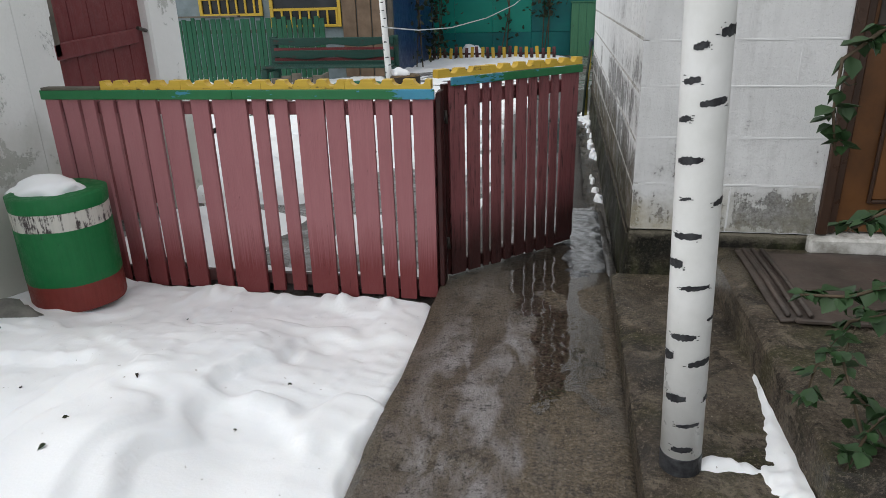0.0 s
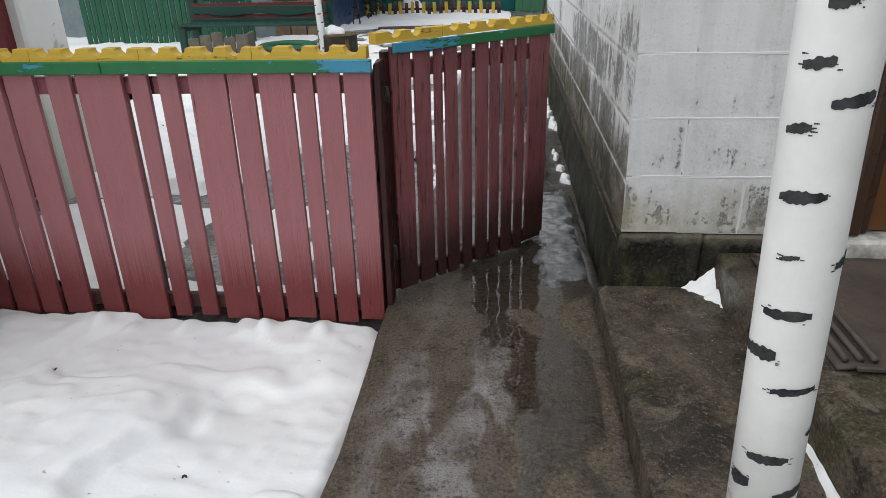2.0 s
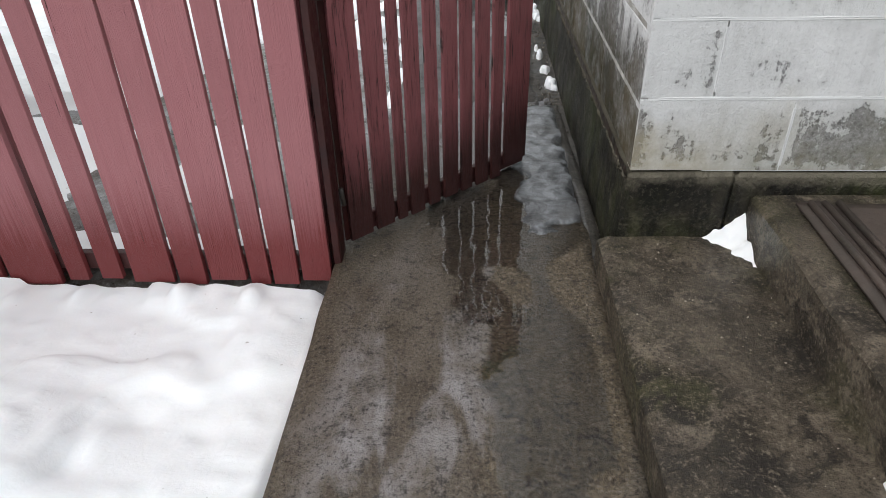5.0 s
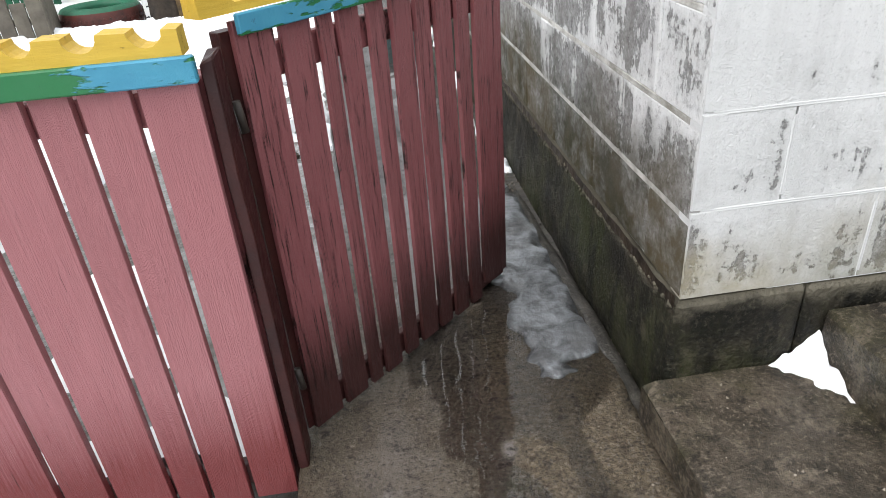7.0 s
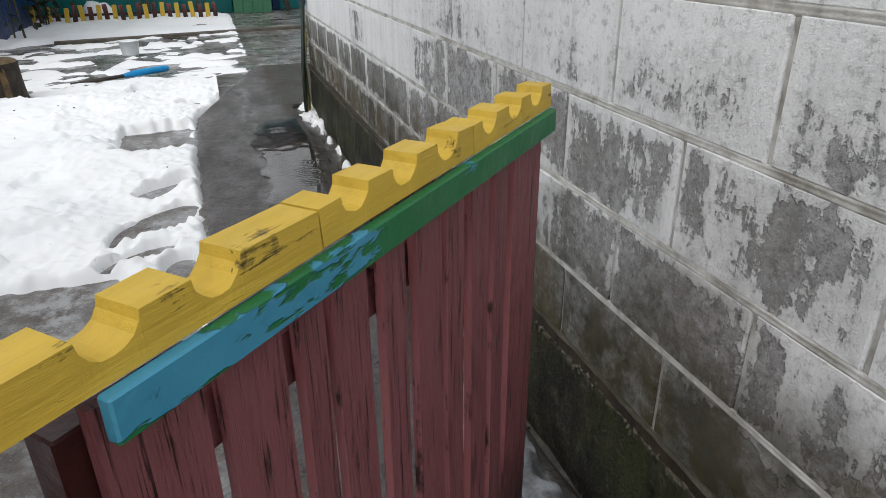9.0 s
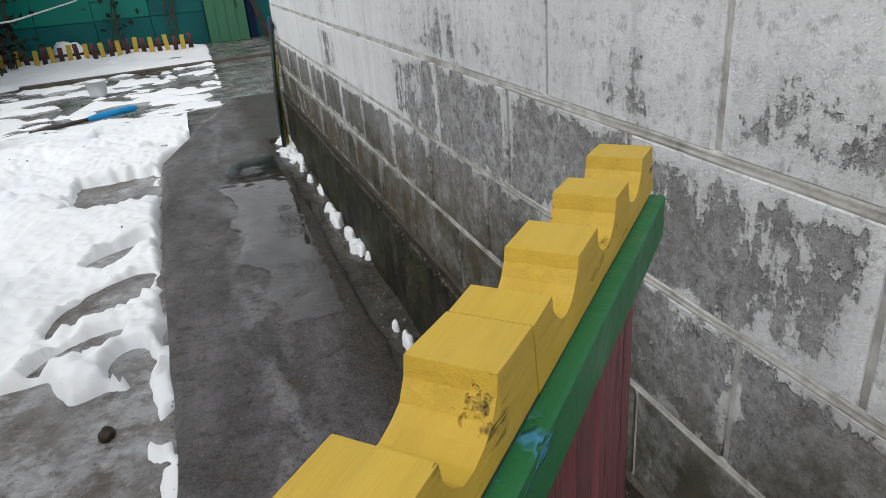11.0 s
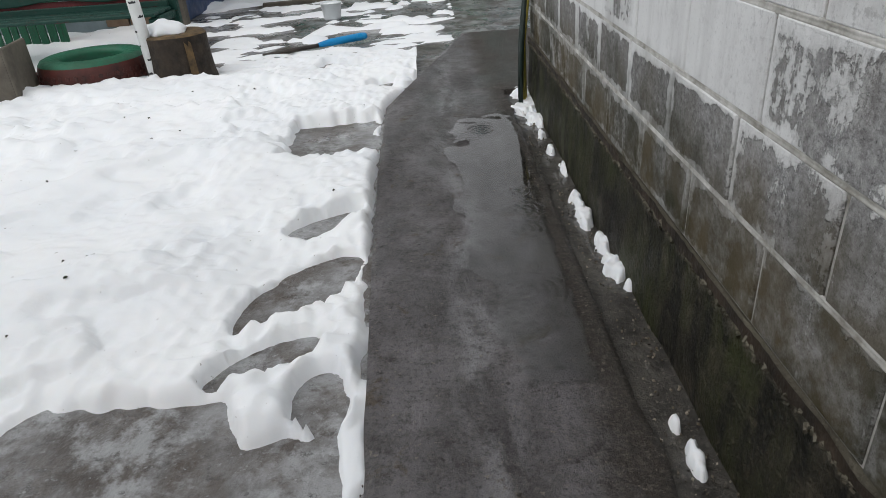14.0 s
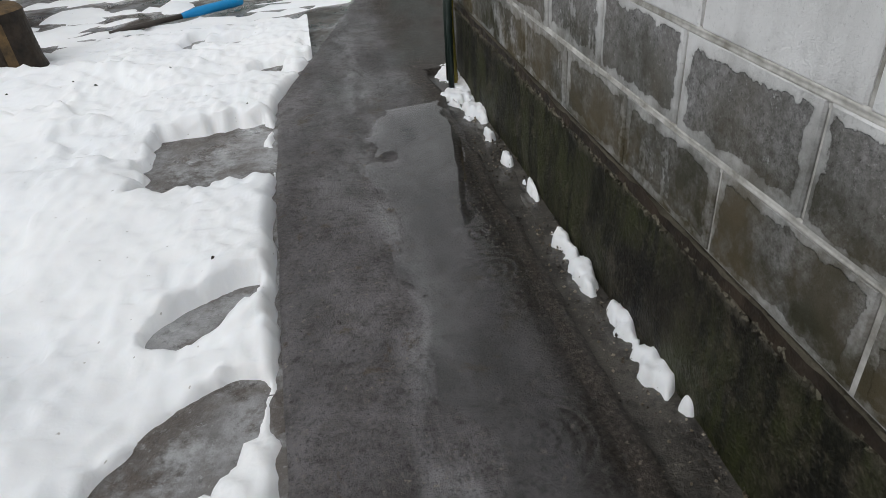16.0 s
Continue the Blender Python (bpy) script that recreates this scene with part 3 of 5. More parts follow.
def walkway():
    b = bmesh.new()
    rows = []
    for y in steps(-3, 10.22, .03):
        x0 = left_edge(y)
        x1 = .355 if y < 2.93 else (.355 - .09 * smooth(2.9, 4.6, y) + .022 * nz(0, y, 7, 4) + .01 * nz(0, y, 8, 13) if y < 8.25 else .95)
        row = []
        n = 30
        for i in range(n + 1):
            u = i / n
            x = x0 + (x1 - x0) * u
            z = -.022 - .006 * smooth(2, 6, y) + .004 * nz(x, y, 1, 2.2) + .002 * nz(x, y, 2, 9)
            z -= .018 * math.exp(-((x - .04) / .16) ** 2) * smooth(6.0, 6.8, y) * (1 - smooth(7.6, 8.1, y))
            # the near slab has sunk and its edge is broken
            brk = 1.645 + .02 * nz(x, 0, 6, 9)
            if x < -.05:
                z -= .020 * smooth(brk + .012, brk - .012, y) * smooth(-.05, -.09, x)
                z -= .035 * math.exp(-((x + .33) / .05) ** 2 - ((y - 1.625) / .014) ** 2)
            if i in (0, n):
                z -= .006
            row.append(b.verts.new((x, y, z)))
        row.insert(0, b.verts.new((x0 - .004, y, -.12)))
        row.append(b.verts.new((x1 + .004, y, -.12)))
        rows.append(row)
    for a, c in zip(rows, rows[1:]):
        for i in range(len(a) - 1):
            b.faces.new((a[i], a[i + 1], c[i + 1], c[i]))
    b.faces.new(rows[0])
    b.faces.new(rows[-1][::-1])
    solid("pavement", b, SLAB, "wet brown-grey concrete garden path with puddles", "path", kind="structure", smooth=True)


walkway()

# wet gutter between path and plinth, with its broken concrete lip
gutter = sheet(steps(.20, .48, .02), steps(2.93, 8.3, .04), lambda x, y: -.056 - .008 * math.sin((x - .27) / .21 * math.pi) + .010 * nz(x, y, 0, 7) + .005 * nz(x, y, 1, 20))
solid("pavement_gutter", gutter, GUTTER, "muddy wet gutter along the wall foot", "gutter", kind="structure", smooth=True)


def lip():
    b = bmesh.new()
    prof = [(-.035, -.065), (-.030, -.037), (-.012, -.029), (.010, -.028), (.028, -.037), (.034, -.065)]
    rows = []
    for y in steps(2.72, 8.2, .045):
        cx = .372 - .02 * smooth(3.0, 4.5, y) + .008 * nz(0, y, 5, 3)
        sink = .006 + .03 * smooth(3.4, 4.8, y)
        rows.append([b.verts.new((cx + px, y, pz - sink + .010 * nz(px * 20, y, 2, 6))) for px, pz in prof])
    for a, c in zip(rows, rows[1:]):
        for i in range(len(prof) - 1):
            b.faces.new((a[i], a[i + 1], c[i + 1], c[i]))
    solid("trim_gutter", b, GUTTER, "rough crumbling concrete lip along the gutter", "kerb", kind="structure", smooth=True)


lip()


def ell(x, y, cx, cy, a, b, ang):
    c, s = math.cos(ang), math.sin(ang)
    dx, dy = x - cx, y - cy
    return math.hypot((dx * c + dy * s) / a, (-dx * s + dy * c) / b) - 1


PRINTS = [(-.63, 6.49, .165, .062, .56), (-.675, 5.97, .235, .092, .9), (-.525, 5.39, .080, .105, .2), (-.71, 5.585, .17, .062, .54), (-.60, 5.14, .12, .10, .5)]


def front_snow(x, y):
    e = left_edge(y) + .006 + .026 * nz(3, y, 0, 4) + .020 * nz(0, y, 4, 11) + .010 * nz(0, y, 5, 27)
    edge = .62 * smooth(0, .035, e - x) + .38 * smooth(.03, .2, e - x)
    lump = .5 + .5 * nz(x, y, 1, 1.1)
    z = -.075 + edge * (.085 + .095 * lump * smooth(.1, .9, e - x) + .040 * nz(x, y, 2, 2.2) + .006 * nz(x, y, 3, 8))
    # slumped steps in the bank
    shelf = nz(x * 1.2, y, 12, 1.6) + .25 * nz(x, y, 13, 5)
    z += .045 * edge * smooth(-.03, .05, shelf) + .02 * edge * smooth(.26, .32, shelf)
    z += .03 * edge * smooth(-1.6, -2.4, x)
    for cx, cy, r, d in ((-1.15, 1.35, .20, .05), (-1.5, 1.0, .28, .05), (-.85, 2.35, .05, -.035), (-.74, 2.55, .06, -.035), (-1.02, 2.42, .07, -.03), (-1.25, 1.75, .12, .03), (-.92, 2.16, .045, -.04), (-.68, 2.30, .03, -.03)):
        z += d * edge * math.exp(-((x - cx) ** 2 + (y - cy) ** 2) / r ** 2)
    rough = smooth(1.5, 2.4, y)
    z += edge * (.0008 + .004 * rough) * (nz(x, y, 6, 11) + .8 * nz(x, y, 7, 24))
    z += .010 * edge * smooth(.15, .4, nz(x, y, 16, 15)) * smooth(1.2, 2.1, y)
    low = smooth(1.7, 2.75, y)
    z = z * (1 - low) + low * (-.158 + (z + .05) * .50)
    z += .04 * math.exp(-((y - 2.86) / .05) ** 2) * smooth(.1, .5, nz(x, 0, 9, 9)) - .006 * smooth(2.66, 2.8, y) + .014 * smooth(2.75, 2.9, y) * nz(x, y, 8, 12)
    return z


def yard_snow(x, y):
    e = left_edge(y) + .004 + .018 * nz(2, y, 0, 5) + .012 * nz(2, y, 1, 17)
    w = .10 * nz(x, y, 5, 2.3) + .05 * nz(x, y, 6, 7)
    m = smooth(-.01, .05, e - x)
    m *= smooth(-.06, .12, y - (5.42 - 1.15 * smooth(-1.3, -1.8, x) - .24 * smooth(-.84, -.70, x) + .35 * (x + .9) * smooth(-1.2, -.5, x)) + w + .05 * nz(x, y, 17, 16))
    far = (9.15 - .45 * (x + 1.9)) if x > -1.9 else 9.35
    keep = 1 - smooth(-.2, .25, y - far + w)
    patch = smooth(-.05, .20, nz(x, y * 1.7, 8, 1.7) + .6 * nz(x, y * 2, 9, 4.5) + .02 + .3 * smooth(.9, .1, abs(y - far - .5)))
    back = smooth(13.3, 13.5, y - .2 * (x + 1))
    side = smooth(-2.6, -3.4, x + .3 * w) * smooth(9.2, 10.5, y)
    m *= max(keep, .80 * patch, back, side)
    m = max(m, smooth(.42, .26, ell(x, y, -.540, 5.39, .080, .105, .2) + .12 * nz(x, y, 24, 12)) * smooth(-.01, .05, e - x))
    thin = 1.0
    for cx, cy, a, b, g in PRINTS:
        thin = min(thin, smooth(-.06, .22, ell(x, y, cx - .015, cy, a * 1.06, b * 1.16, g) + .13 * nz(x, y, 2, 11)))
    thin = min(thin, smooth(-.1, .1, max(abs(x + .74) / .25 - 1, abs(y - 7.58 - .1 * (x + .7)) / .28 - 1) + .6 * w + .2 * nz(x, y, 7, 13)))
    thin = max(thin, .9 * smooth(.075, .035, e - x + .05 * nz(x, y, 14, 9)))
    trod = smooth(7.2, 8.0, y) + smooth(6.0, 5.6, y) + smooth(-.95, -.7, x)
    bump = .045 * nz(x, y, 1, 1.4) + .026 * nz(x, y, 2, 3.6) + (.006 + .009 * smooth(-.1, .3, nz(x, y, 19, 2.1)) + .008 * min(trod, 1)) * (nz(x, y, 3, 10) + nz(x, y, 4, 24))
    for hx, hy in ((-1.95, 7.55), (-1.75, 7.62), (-1.60, 7.48), (-1.85, 7.32), (-2.1, 7.75), (-1.45, 7.58), (-1.28, 7.50), (-2.05, 7.15)):
        bump -= .03 * math.exp(-((x - hx) ** 2 + (y - hy) ** 2) / .045 ** 2)
    thick = .084 + .006 * smooth(-1.15, -.85, x) * smooth(6.9, 6.5, y) + .03 * smooth(6.9, 8.2, y) - .035 * smooth(9.4, 10.2, y)
    z = -.105 + min(m, .15 + .85 * thin if thin < 1 else m) * (thick + bump * 1.1) - (1 - thin) * .045
    strip = smooth(.055, .02, abs(e - .03 - x + .03 * nz(1, y, 3, 6))) * smooth(-.35, -.05, nz(x, y, 5, 6)) * smooth(4.1, 4.5, y) * (1 - smooth(5.6, 5.9, y))
    z = max(z, -.09 + .05 * strip)
    shelf = nz(x, y * 1.4, 22, 1.5) + .3 * nz(x, y, 23, 5)
    z += .032 * m * thin * smooth(-.04, .05, shelf) * smooth(9.3, 8.6, y) * smooth(.40, .75, e - x)
    z += .05 * m * thin * math.exp(-((x + 1.3) ** 2 / .5 + (y - 8.85) ** 2 / .08))
    return z


front = sheet(steps(-4.2, -.36, .019), steps(-1.2, 2.92, .019), front_snow)
solid("snow_bank", front, SNOW, "soft white snow bank beside the path and fence", "snow", kind="stuff", smooth=True)
near_yard = sheet(steps(-3.6, -1.5, .03) + steps(-1.485, -.30, .014), steps(4.05, 6.9, .016) + steps(6.925, 9.6, .025), yard_snow)
solid("snow_cover", near_yard, SNOW, "trodden white snow with melted boot prints", "snow", kind="stuff", smooth=True)
far_yard = sheet(steps(-7.5, 2.8, .07), steps(9.6, 16.2, .07), lambda x, y: yard_snow(x, y) if x < .2 or y > 10.4 else -.105)
solid("snow_patches", far_yard, SNOW, "thin patchy melting snow over wet ice", "snow", kind="stuff", smooth=True)
west_yard = sheet(steps(-7.5, -3.6, .10), steps(4.6, 9.6, .10), lambda x, y: .03 + .03 * nz(x, y, 1, 2))
solid("snow_cover", west_yard, SNOW, "smooth white snow beside the shed", "snow", kind="stuff", smooth=True)
behind_fence = sheet(steps(-2.55, -.42, .05), steps(3.05, 4.05, .05), lambda x, y: -.085 + .05 * smooth(-1.3, -1.9, x) + .055 * smooth(0, .3, nz(x, y, 3, 2.2)) * smooth(-.5, -.8, x) + .015 * nz(x, y, 2, 9))
solid("snow_patches", behind_fence, SNOW, "thin slush left behind the fence", "snow", kind="stuff", smooth=True)


def clump(r, seed, flat=.5):
    b = bmesh.new()
    bmesh.ops.create_icosphere(b, subdivisions=3, radius=1)
    for v in b.verts:
        n = 1 + .35 * noise.noise(v.co * 1.6 + Vector((seed, 0, 0))) + .14 * noise.noise(v.co * 4 + Vector((0, seed, 0)))
        v.co *= n
        v.co = Vector((v.co.x * r[0], v.co.y * r[1], max(v.co.z, -.25) * r[2]))
    return b


def lump(x, y, z, r, seed, turn=0, label="small lump of melting snow in the gutter"):
    solid("snow_lump", clump(r, seed), SNOW, label, "snow", smooth=True, m=pose(x, y, z, 0, 0, turn))


GUTTER_SNOW = [(.37, 4.62, .030, .085), (.352, 4.83, .032, .05), (.345, 5.10, .018, .05), (.335, 5.22, .016, .03), (.385, 5.98, .040, .09), (.385, 6.15, .034, .08),
               (.372, 6.38, .032, .11), (.372, 6.55, .030, .07), (.40, 5.85, .020, .03), (.385, 6.90, .014, .07), (.372, 7.15, .022, .045), (.365, 7.38, .022, .05),
               (.38, 7.66, .055, .11), (.33, 7.86, .09, .10), (.385, 7.95, .06, .12), (.36, 8.2, .07, .13)]


def gutter_snow(x, y):
    best = max(1 - math.hypot((x - cx) / rx, (y - cy) / ry) for cx, cy, rx, ry in GUTTER_SNOW)
    best += .60 * nz(x, y, 11, 24) + .35 * nz(x, y, 12, 52)
    return None if best < -.7 else -.085 + .058 * smooth(-.22, .45, best) + .009 * nz(x, y, 13, 42)


solid("snow_remains", sheet(steps(.22, .425, .007), steps(4.5, 8.4, .009), gutter_snow), SNOW, "small clumps of melting snow in the gutter", "snow", kind="stuff", smooth=True)


def grit_mat():
    k = Mat("loose_wet_grit")
    isl = k.n.new("ShaderNodeNewGeometry").outputs["Random Per Island"]
    c = k.ramp(isl, [(.0, (.015, .012, .009)), (.5, (.07, .055, .038)), (.8, (.17, .14, .10)), (1.0, (.36, .32, .26))])
    return k.done(c, .35, None)


def loose_grit():
    """Grit and small stones strewn on the path and in the gutter."""
    rng = random.Random(77)
    verts, faces = [], []
    shape = ((1, 0, 0), (-1, 0, 0), (0, 1, 0), (0, -1, 0), (0, 0, 1), (0, 0, -1))
    tris = ((0, 2, 4), (2, 1, 4), (1, 3, 4), (3, 0, 4), (2, 0, 5), (1, 2, 5), (3, 1, 5), (0, 3, 5))
    for x0, x1, y0, y1, z, n, big in ((.0, .33, .9, 3.2, -.024, 2600, .0042), (-.45, .0, .9, 3.2, -.025, 900, .0036), (-.42, .10, 3.4, 7.8, -.031, 1500, .0042),
                                      (.10, .24, 4.0, 7.0, -.031, 1500, .0045), (.24, .41, 3.0, 7.6, -.056, 2600, .0060), (.38, .76, 1.45, 2.9, .082, 900, .0045)):
        for _ in range(n):
            x, y, r = rng.uniform(x0, x1), rng.uniform(y0, y1), big * rng.uniform(.35, 1.0) ** 1.5
            if nz(x, y, 50, 3.0) < rng.uniform(-.5, .35):
                continue
            turn = Euler((rng.uniform(0, 3), rng.uniform(0, 3), rng.uniform(0, 3))).to_matrix()
            base, lift = len(verts), (.003 * nz(x, y, 1, 2.2) if z < 0 else .006 * nz(x, y, 0, 5))
            for q in shape:
                w = turn @ Vector((q[0] * r * rng.uniform(.7, 1.5), q[1] * r, q[2] * r * .8))
                verts.append((x + w.x, y + w.y, z + lift + w.z))
            faces += [tuple(base + i for i in f) for f in tris]
    me = bpy.data.meshes.new("loose_grit")
    me.from_pydata(verts, [], faces)
    me.materials.append(grit_mat())
    tagged(new("loose_grit", me), "wet brown grit strewn over the concrete", "grit", kind="stuff")


loose_grit()


def slush_mat():
    k = Mat("grey_slush_ice")
    v = k.coords()
    c = k.mix(k.ramp(k.noise(v, 14, 6, .7, .5), [(.40, 0.0), (.60, 1.0)]), (.07, .073, .076), (.23, .245, .26))
    c = k.mix(k.ramp(k.noise(v, 6, 5, .65), [(.52, 0.0), (.64, .8)]), c, (.10, .10, .10))
    k.wet(.9, .06, k.noise(v, 20, 4), .008, .5)
    return k.done(c, .35, k.noise(v, 30, 5, .7), .008, .9)


def slush(x, y):
    d = (x - .25) / (.105 - .03 * smooth(3.2, 2.9, y))
    d = max(abs(d), (3.12 - y) / .16 + .9, (y - 4.25) / .2 + .9) + .45 * nz(x, y, 41, 9) + .25 * nz(x, y, 42, 26)
    return None if d > 1.25 else -.040 + .028 * smooth(1.2, .7, d) + .004 * nz(x, y, 43, 24)


solid("slush_ice", sheet(steps(.08, .345, .009), steps(2.9, 4.5, .010), slush), slush_mat(), "thin sheet of grey slush ice beside the gutter", "ice", kind="stuff", smooth=True)


def puddle():
    """Shallow water with rings where drops fell."""
    drops = [(.129, 6.424, .14), (.10, 6.254, .10), (.052, 5.816, .16), (.048, 5.609, .13), (.05, 7.45, .10), (.13, 6.62, .07)]

    def f(x, y):
        right = .225 - .03 * smooth(7.0, 5.4, y) + .012 * nz(2, y, 8, 9)
        left = -.12 + .10 * smooth(7.3, 7.7, y) + .10 * smooth(6.0, 5.4, y) + .10 * nz(x, y, 3, 3.5) + .05 * nz(x, y, 4, 11)
        if x > right + .02 * nz(x, y, 7, 16) or x < left or not 5.32 + .25 * nz(x, y, 6, 5) < y < 7.74 + .05 * nz(x, y, 5, 6):
            return None
        z = -.0205 - .0015 * smooth(2, 6, y)
        for cx, cy, r in drops:
            d = math.hypot(x - cx, y - cy)
            if d < r:
                z += .0014 * math.sin(d * math.tau / .030) * (1 - d / r)
        return z + .0003 * nz(x, y, 1, 14)
    solid("puddle_water", sheet(steps(-.32, .30, .006), steps(5.1, 7.9, .006), f), WATER, "shallow rain puddle with drop rings", "puddle", kind="structure", smooth=True)

    def g(x, y):
        right = .30 - .09 * smooth(2.6, 2.85, y) + .13 * smooth(2.9, 3.1, y) + .05 * nz(2, y, 8, 6)
        left = .03 - .20 * smooth(2.3, 3.3, y) + .07 * nz(x, y, 5, 6) + .05 * nz(x, y, 6, 15)
        end = 1.98 + .12 * nz(x, 0, 9, 9)
        if not left < x < right or not end < y < 4.3 + .3 * nz(x, y, 3, 4) or nz(x, y, 14, 5) > .42:
            return None
        return -.0185 + .0006 * nz(x * 1.6, y, 1, 15) + .00025 * nz(x, y, 2, 45)
    solid("puddle_water", sheet(steps(-.3, .36, .007), steps(1.8, 4.6, .007), g), WATER, "rippled meltwater film on the path", "puddle", kind="structure", smooth=True)


puddle()

# ---------- block building ----------
COURSE, FOOT = .2, .30
WX, WY, WEND, TOP = .42, 2.95, 8.2, 2.7

plinth = bmesh.new()
join(plinth, box(WX - .004, WX + .3, WY - .004, WEND, -.3, FOOT, .012))
bmesh.ops.subdivide_edges(plinth, edges=[e for e in plinth.edges if e.calc_length() > .5], cuts=60, use_grid_fill=True)
for v in plinth.verts:
    if v.co.x < WX + .02:
        v.co.x += .010 * nz(v.co.y, v.co.z, 0, 3) - .012 * smooth(.22, .0, v.co.z)
    if v.co.z > FOOT - .02:
        v.co.z += .006 * nz(v.co.y, v.co.x, 4, 8) - .004
solid("baseboard_plinth", plinth, PLINTH, "dark mossy wet concrete plinth", "plinth", kind="structure", smooth=False)
south_plinth = box(WX + .3, 3.2, WY - .006, WY + .3, -.3, FOOT - .006, .01)
solid("baseboard_plinth", south_plinth, PLINTH, "dark mossy concrete plinth beside the steps", "plinth", kind="structure")



# Dark ribbon on the wall face; its colour stands for shade inside the crack.
def gap_shade_strip():
    b = bmesh.new()
    rows = []
    for y in steps(WY, WEND, .02):
        lo, hi = -.016 - .022 * abs(nz(y, 0, 1, 7)) + .010 * nz(y, 0, 5, 31), .006 + .012 * nz(y, 0, 2, 9) + .006 * nz(y, 0, 6, 33)
        rows.append([b.verts.new((WX - .0135 + .010 * nz(y, 0, 0, 3) * 0, y, FOOT + lo)), b.verts.new((WX - .0105, y, FOOT + max(hi, -.006)))])
    for a, d in zip(rows, rows[1:]):
        b.faces.new((a[0], a[1], d[1], d[0]))
    return b


solid("trim_gap", gap_shade_strip(), BARK, "dark ragged strip painted as the shaded gap between plinth and blocks", "joint", kind="structure")


def crumbs():
    b = bmesh.new()
    rng = random.Random(40)
    for k in range(620):
        y, s = rng.uniform(WY, WEND), rng.uniform(.002, .0055)
        join(b, box(-s, s, -s * rng.uniform(1, 2.2), s, -s * .6, s * .6), pose(WX - .011, y, FOOT + rng.gauss(-.024, .006), rng.uniform(0, 90), rng.uniform(0, 90), rng.uniform(0, 90)))
    return b


solid("mortar_crumbs", crumbs(), PLINTH, "crumbled mortar along the plinth edge", "rubble", kind="stuff")
wall_west = solid("wall_west", box(WX + .0075, WX + .20, WY + .0085, WEND - .004, FOOT, TOP), MORTAR, "grey cinder block wall with worn limewash", "wall", kind="structure")
DOOR_X = 1.20
wall_south = solid("wall_south", box(WX + .201, DOOR_X, WY + .0025, WY + .20, FOOT, TOP), LIMED, "white limewashed cinder block wall beside the door", "wall", kind="structure")
solid("wall_south", box(2.25, 3.2, WY + .0075, WY + .20, FOOT, TOP), MORTAR, "white limewashed wall past the door", "wall", kind="structure")
solid("wall_south", box(DOOR_X, 2.25, WY + .0075, WY + .20, 2.36, TOP), MORTAR, "white limewashed lintel over the door", "wall", kind="structure")
solid("wall_east", box(3.0, 3.2, WY + .2, WEND, FOOT - .3, TOP), MORTAR, "plain grey block wall", "wall", kind="structure")
solid("wall_north", box(WX + .2, 3.0, WEND - .2, WEND - .004, FOOT - .3, TOP), MORTAR, "plain grey block wall", "wall", kind="structure")
solid("roof", box(WX - .02, 3.25, WY - .05, WEND + .02, TOP, TOP + .12, .01), OLD_BOARD, "flat dark board roof", "roof", kind="structure")
solid("floor_inside", box(WX + .2, 3.0, WY + .2, WEND - .2, FOOT - .3, FOOT - .02), PLINTH, "bare concrete floor", "floor", kind="structure")

# beads of mortar stand proud along the joints of the long wall
def bead(length, along):
    b = bmesh.new()
    prof = [(0, -.009), (.0035, -.007), (.005, -.0025), (.0015, 0), (.005, .003), (.0035, .007), (0, .009)]
    rows = []
    for s in steps(0, length, .05):
        j = .0025 * nz(s, 0, along, 6)
        k = .7 + .5 * nz(s, 1, along, 5)
        rows.append([b.verts.new((-px * max(k, .2), s, pz + j)) for px, pz in prof])
    for a, c in zip(rows, rows[1:]):
        for i in range(len(prof) - 1):
            b.faces.new((a[i], c[i], c[i + 1], a[i + 1]))
    return b


# ---------- the steps and the door ----------
step_bm = sheet(steps(.352, .80, .03), steps(1.36, 2.945, .04), lambda x, y: .082 + .006 * nz(x, y, 0, 5) - .012 * smooth(.385, .352, x) - .03 * smooth(1.42, 1.36, y))
solid("pavement_step", step_bm, PORCH, "low mossy concrete step beside the path", "step", kind="structure", smooth=True)
riser = sheet(steps(1.36, 2.945, .05), steps(-.12, .072, .03), lambda y, z: .352 + .006 * nz(y, z, 3, 6))
riser.transform(Matrix(((0, 0, 1, 0), (1, 0, 0, 0), (0, 1, 0, 0), (0, 0, 0, 1))))
solid("pavement_step", riser, PORCH, "worn edge of the low concrete step", "step", kind="structure", smooth=True)
solid("pavement_step", box(.36, .83, 1.35, 1.45, -.12, .05, .012), PORCH, "broken end of the low concrete step", "step", kind="structure")
porch = box(.772, 2.6, 1.42, 2.944, -.12, .235, .012)
bmesh.ops.subdivide_edges(porch, edges=[e for e in porch.edges if e.calc_length() > .3], cuts=24, use_grid_fill=True)
for v in porch.verts:
    v.co += Vector((.010 * nz(v.co.y, v.co.z, 1, 4), .008 * nz(v.co.x, v.co.z, 2, 4), .006 * nz(v.co.x, v.co.y, 3, 5)))
solid("pavement_porch", porch, PORCH, "mossy stained concrete porch slab", "porch", kind="structure", smooth=False)

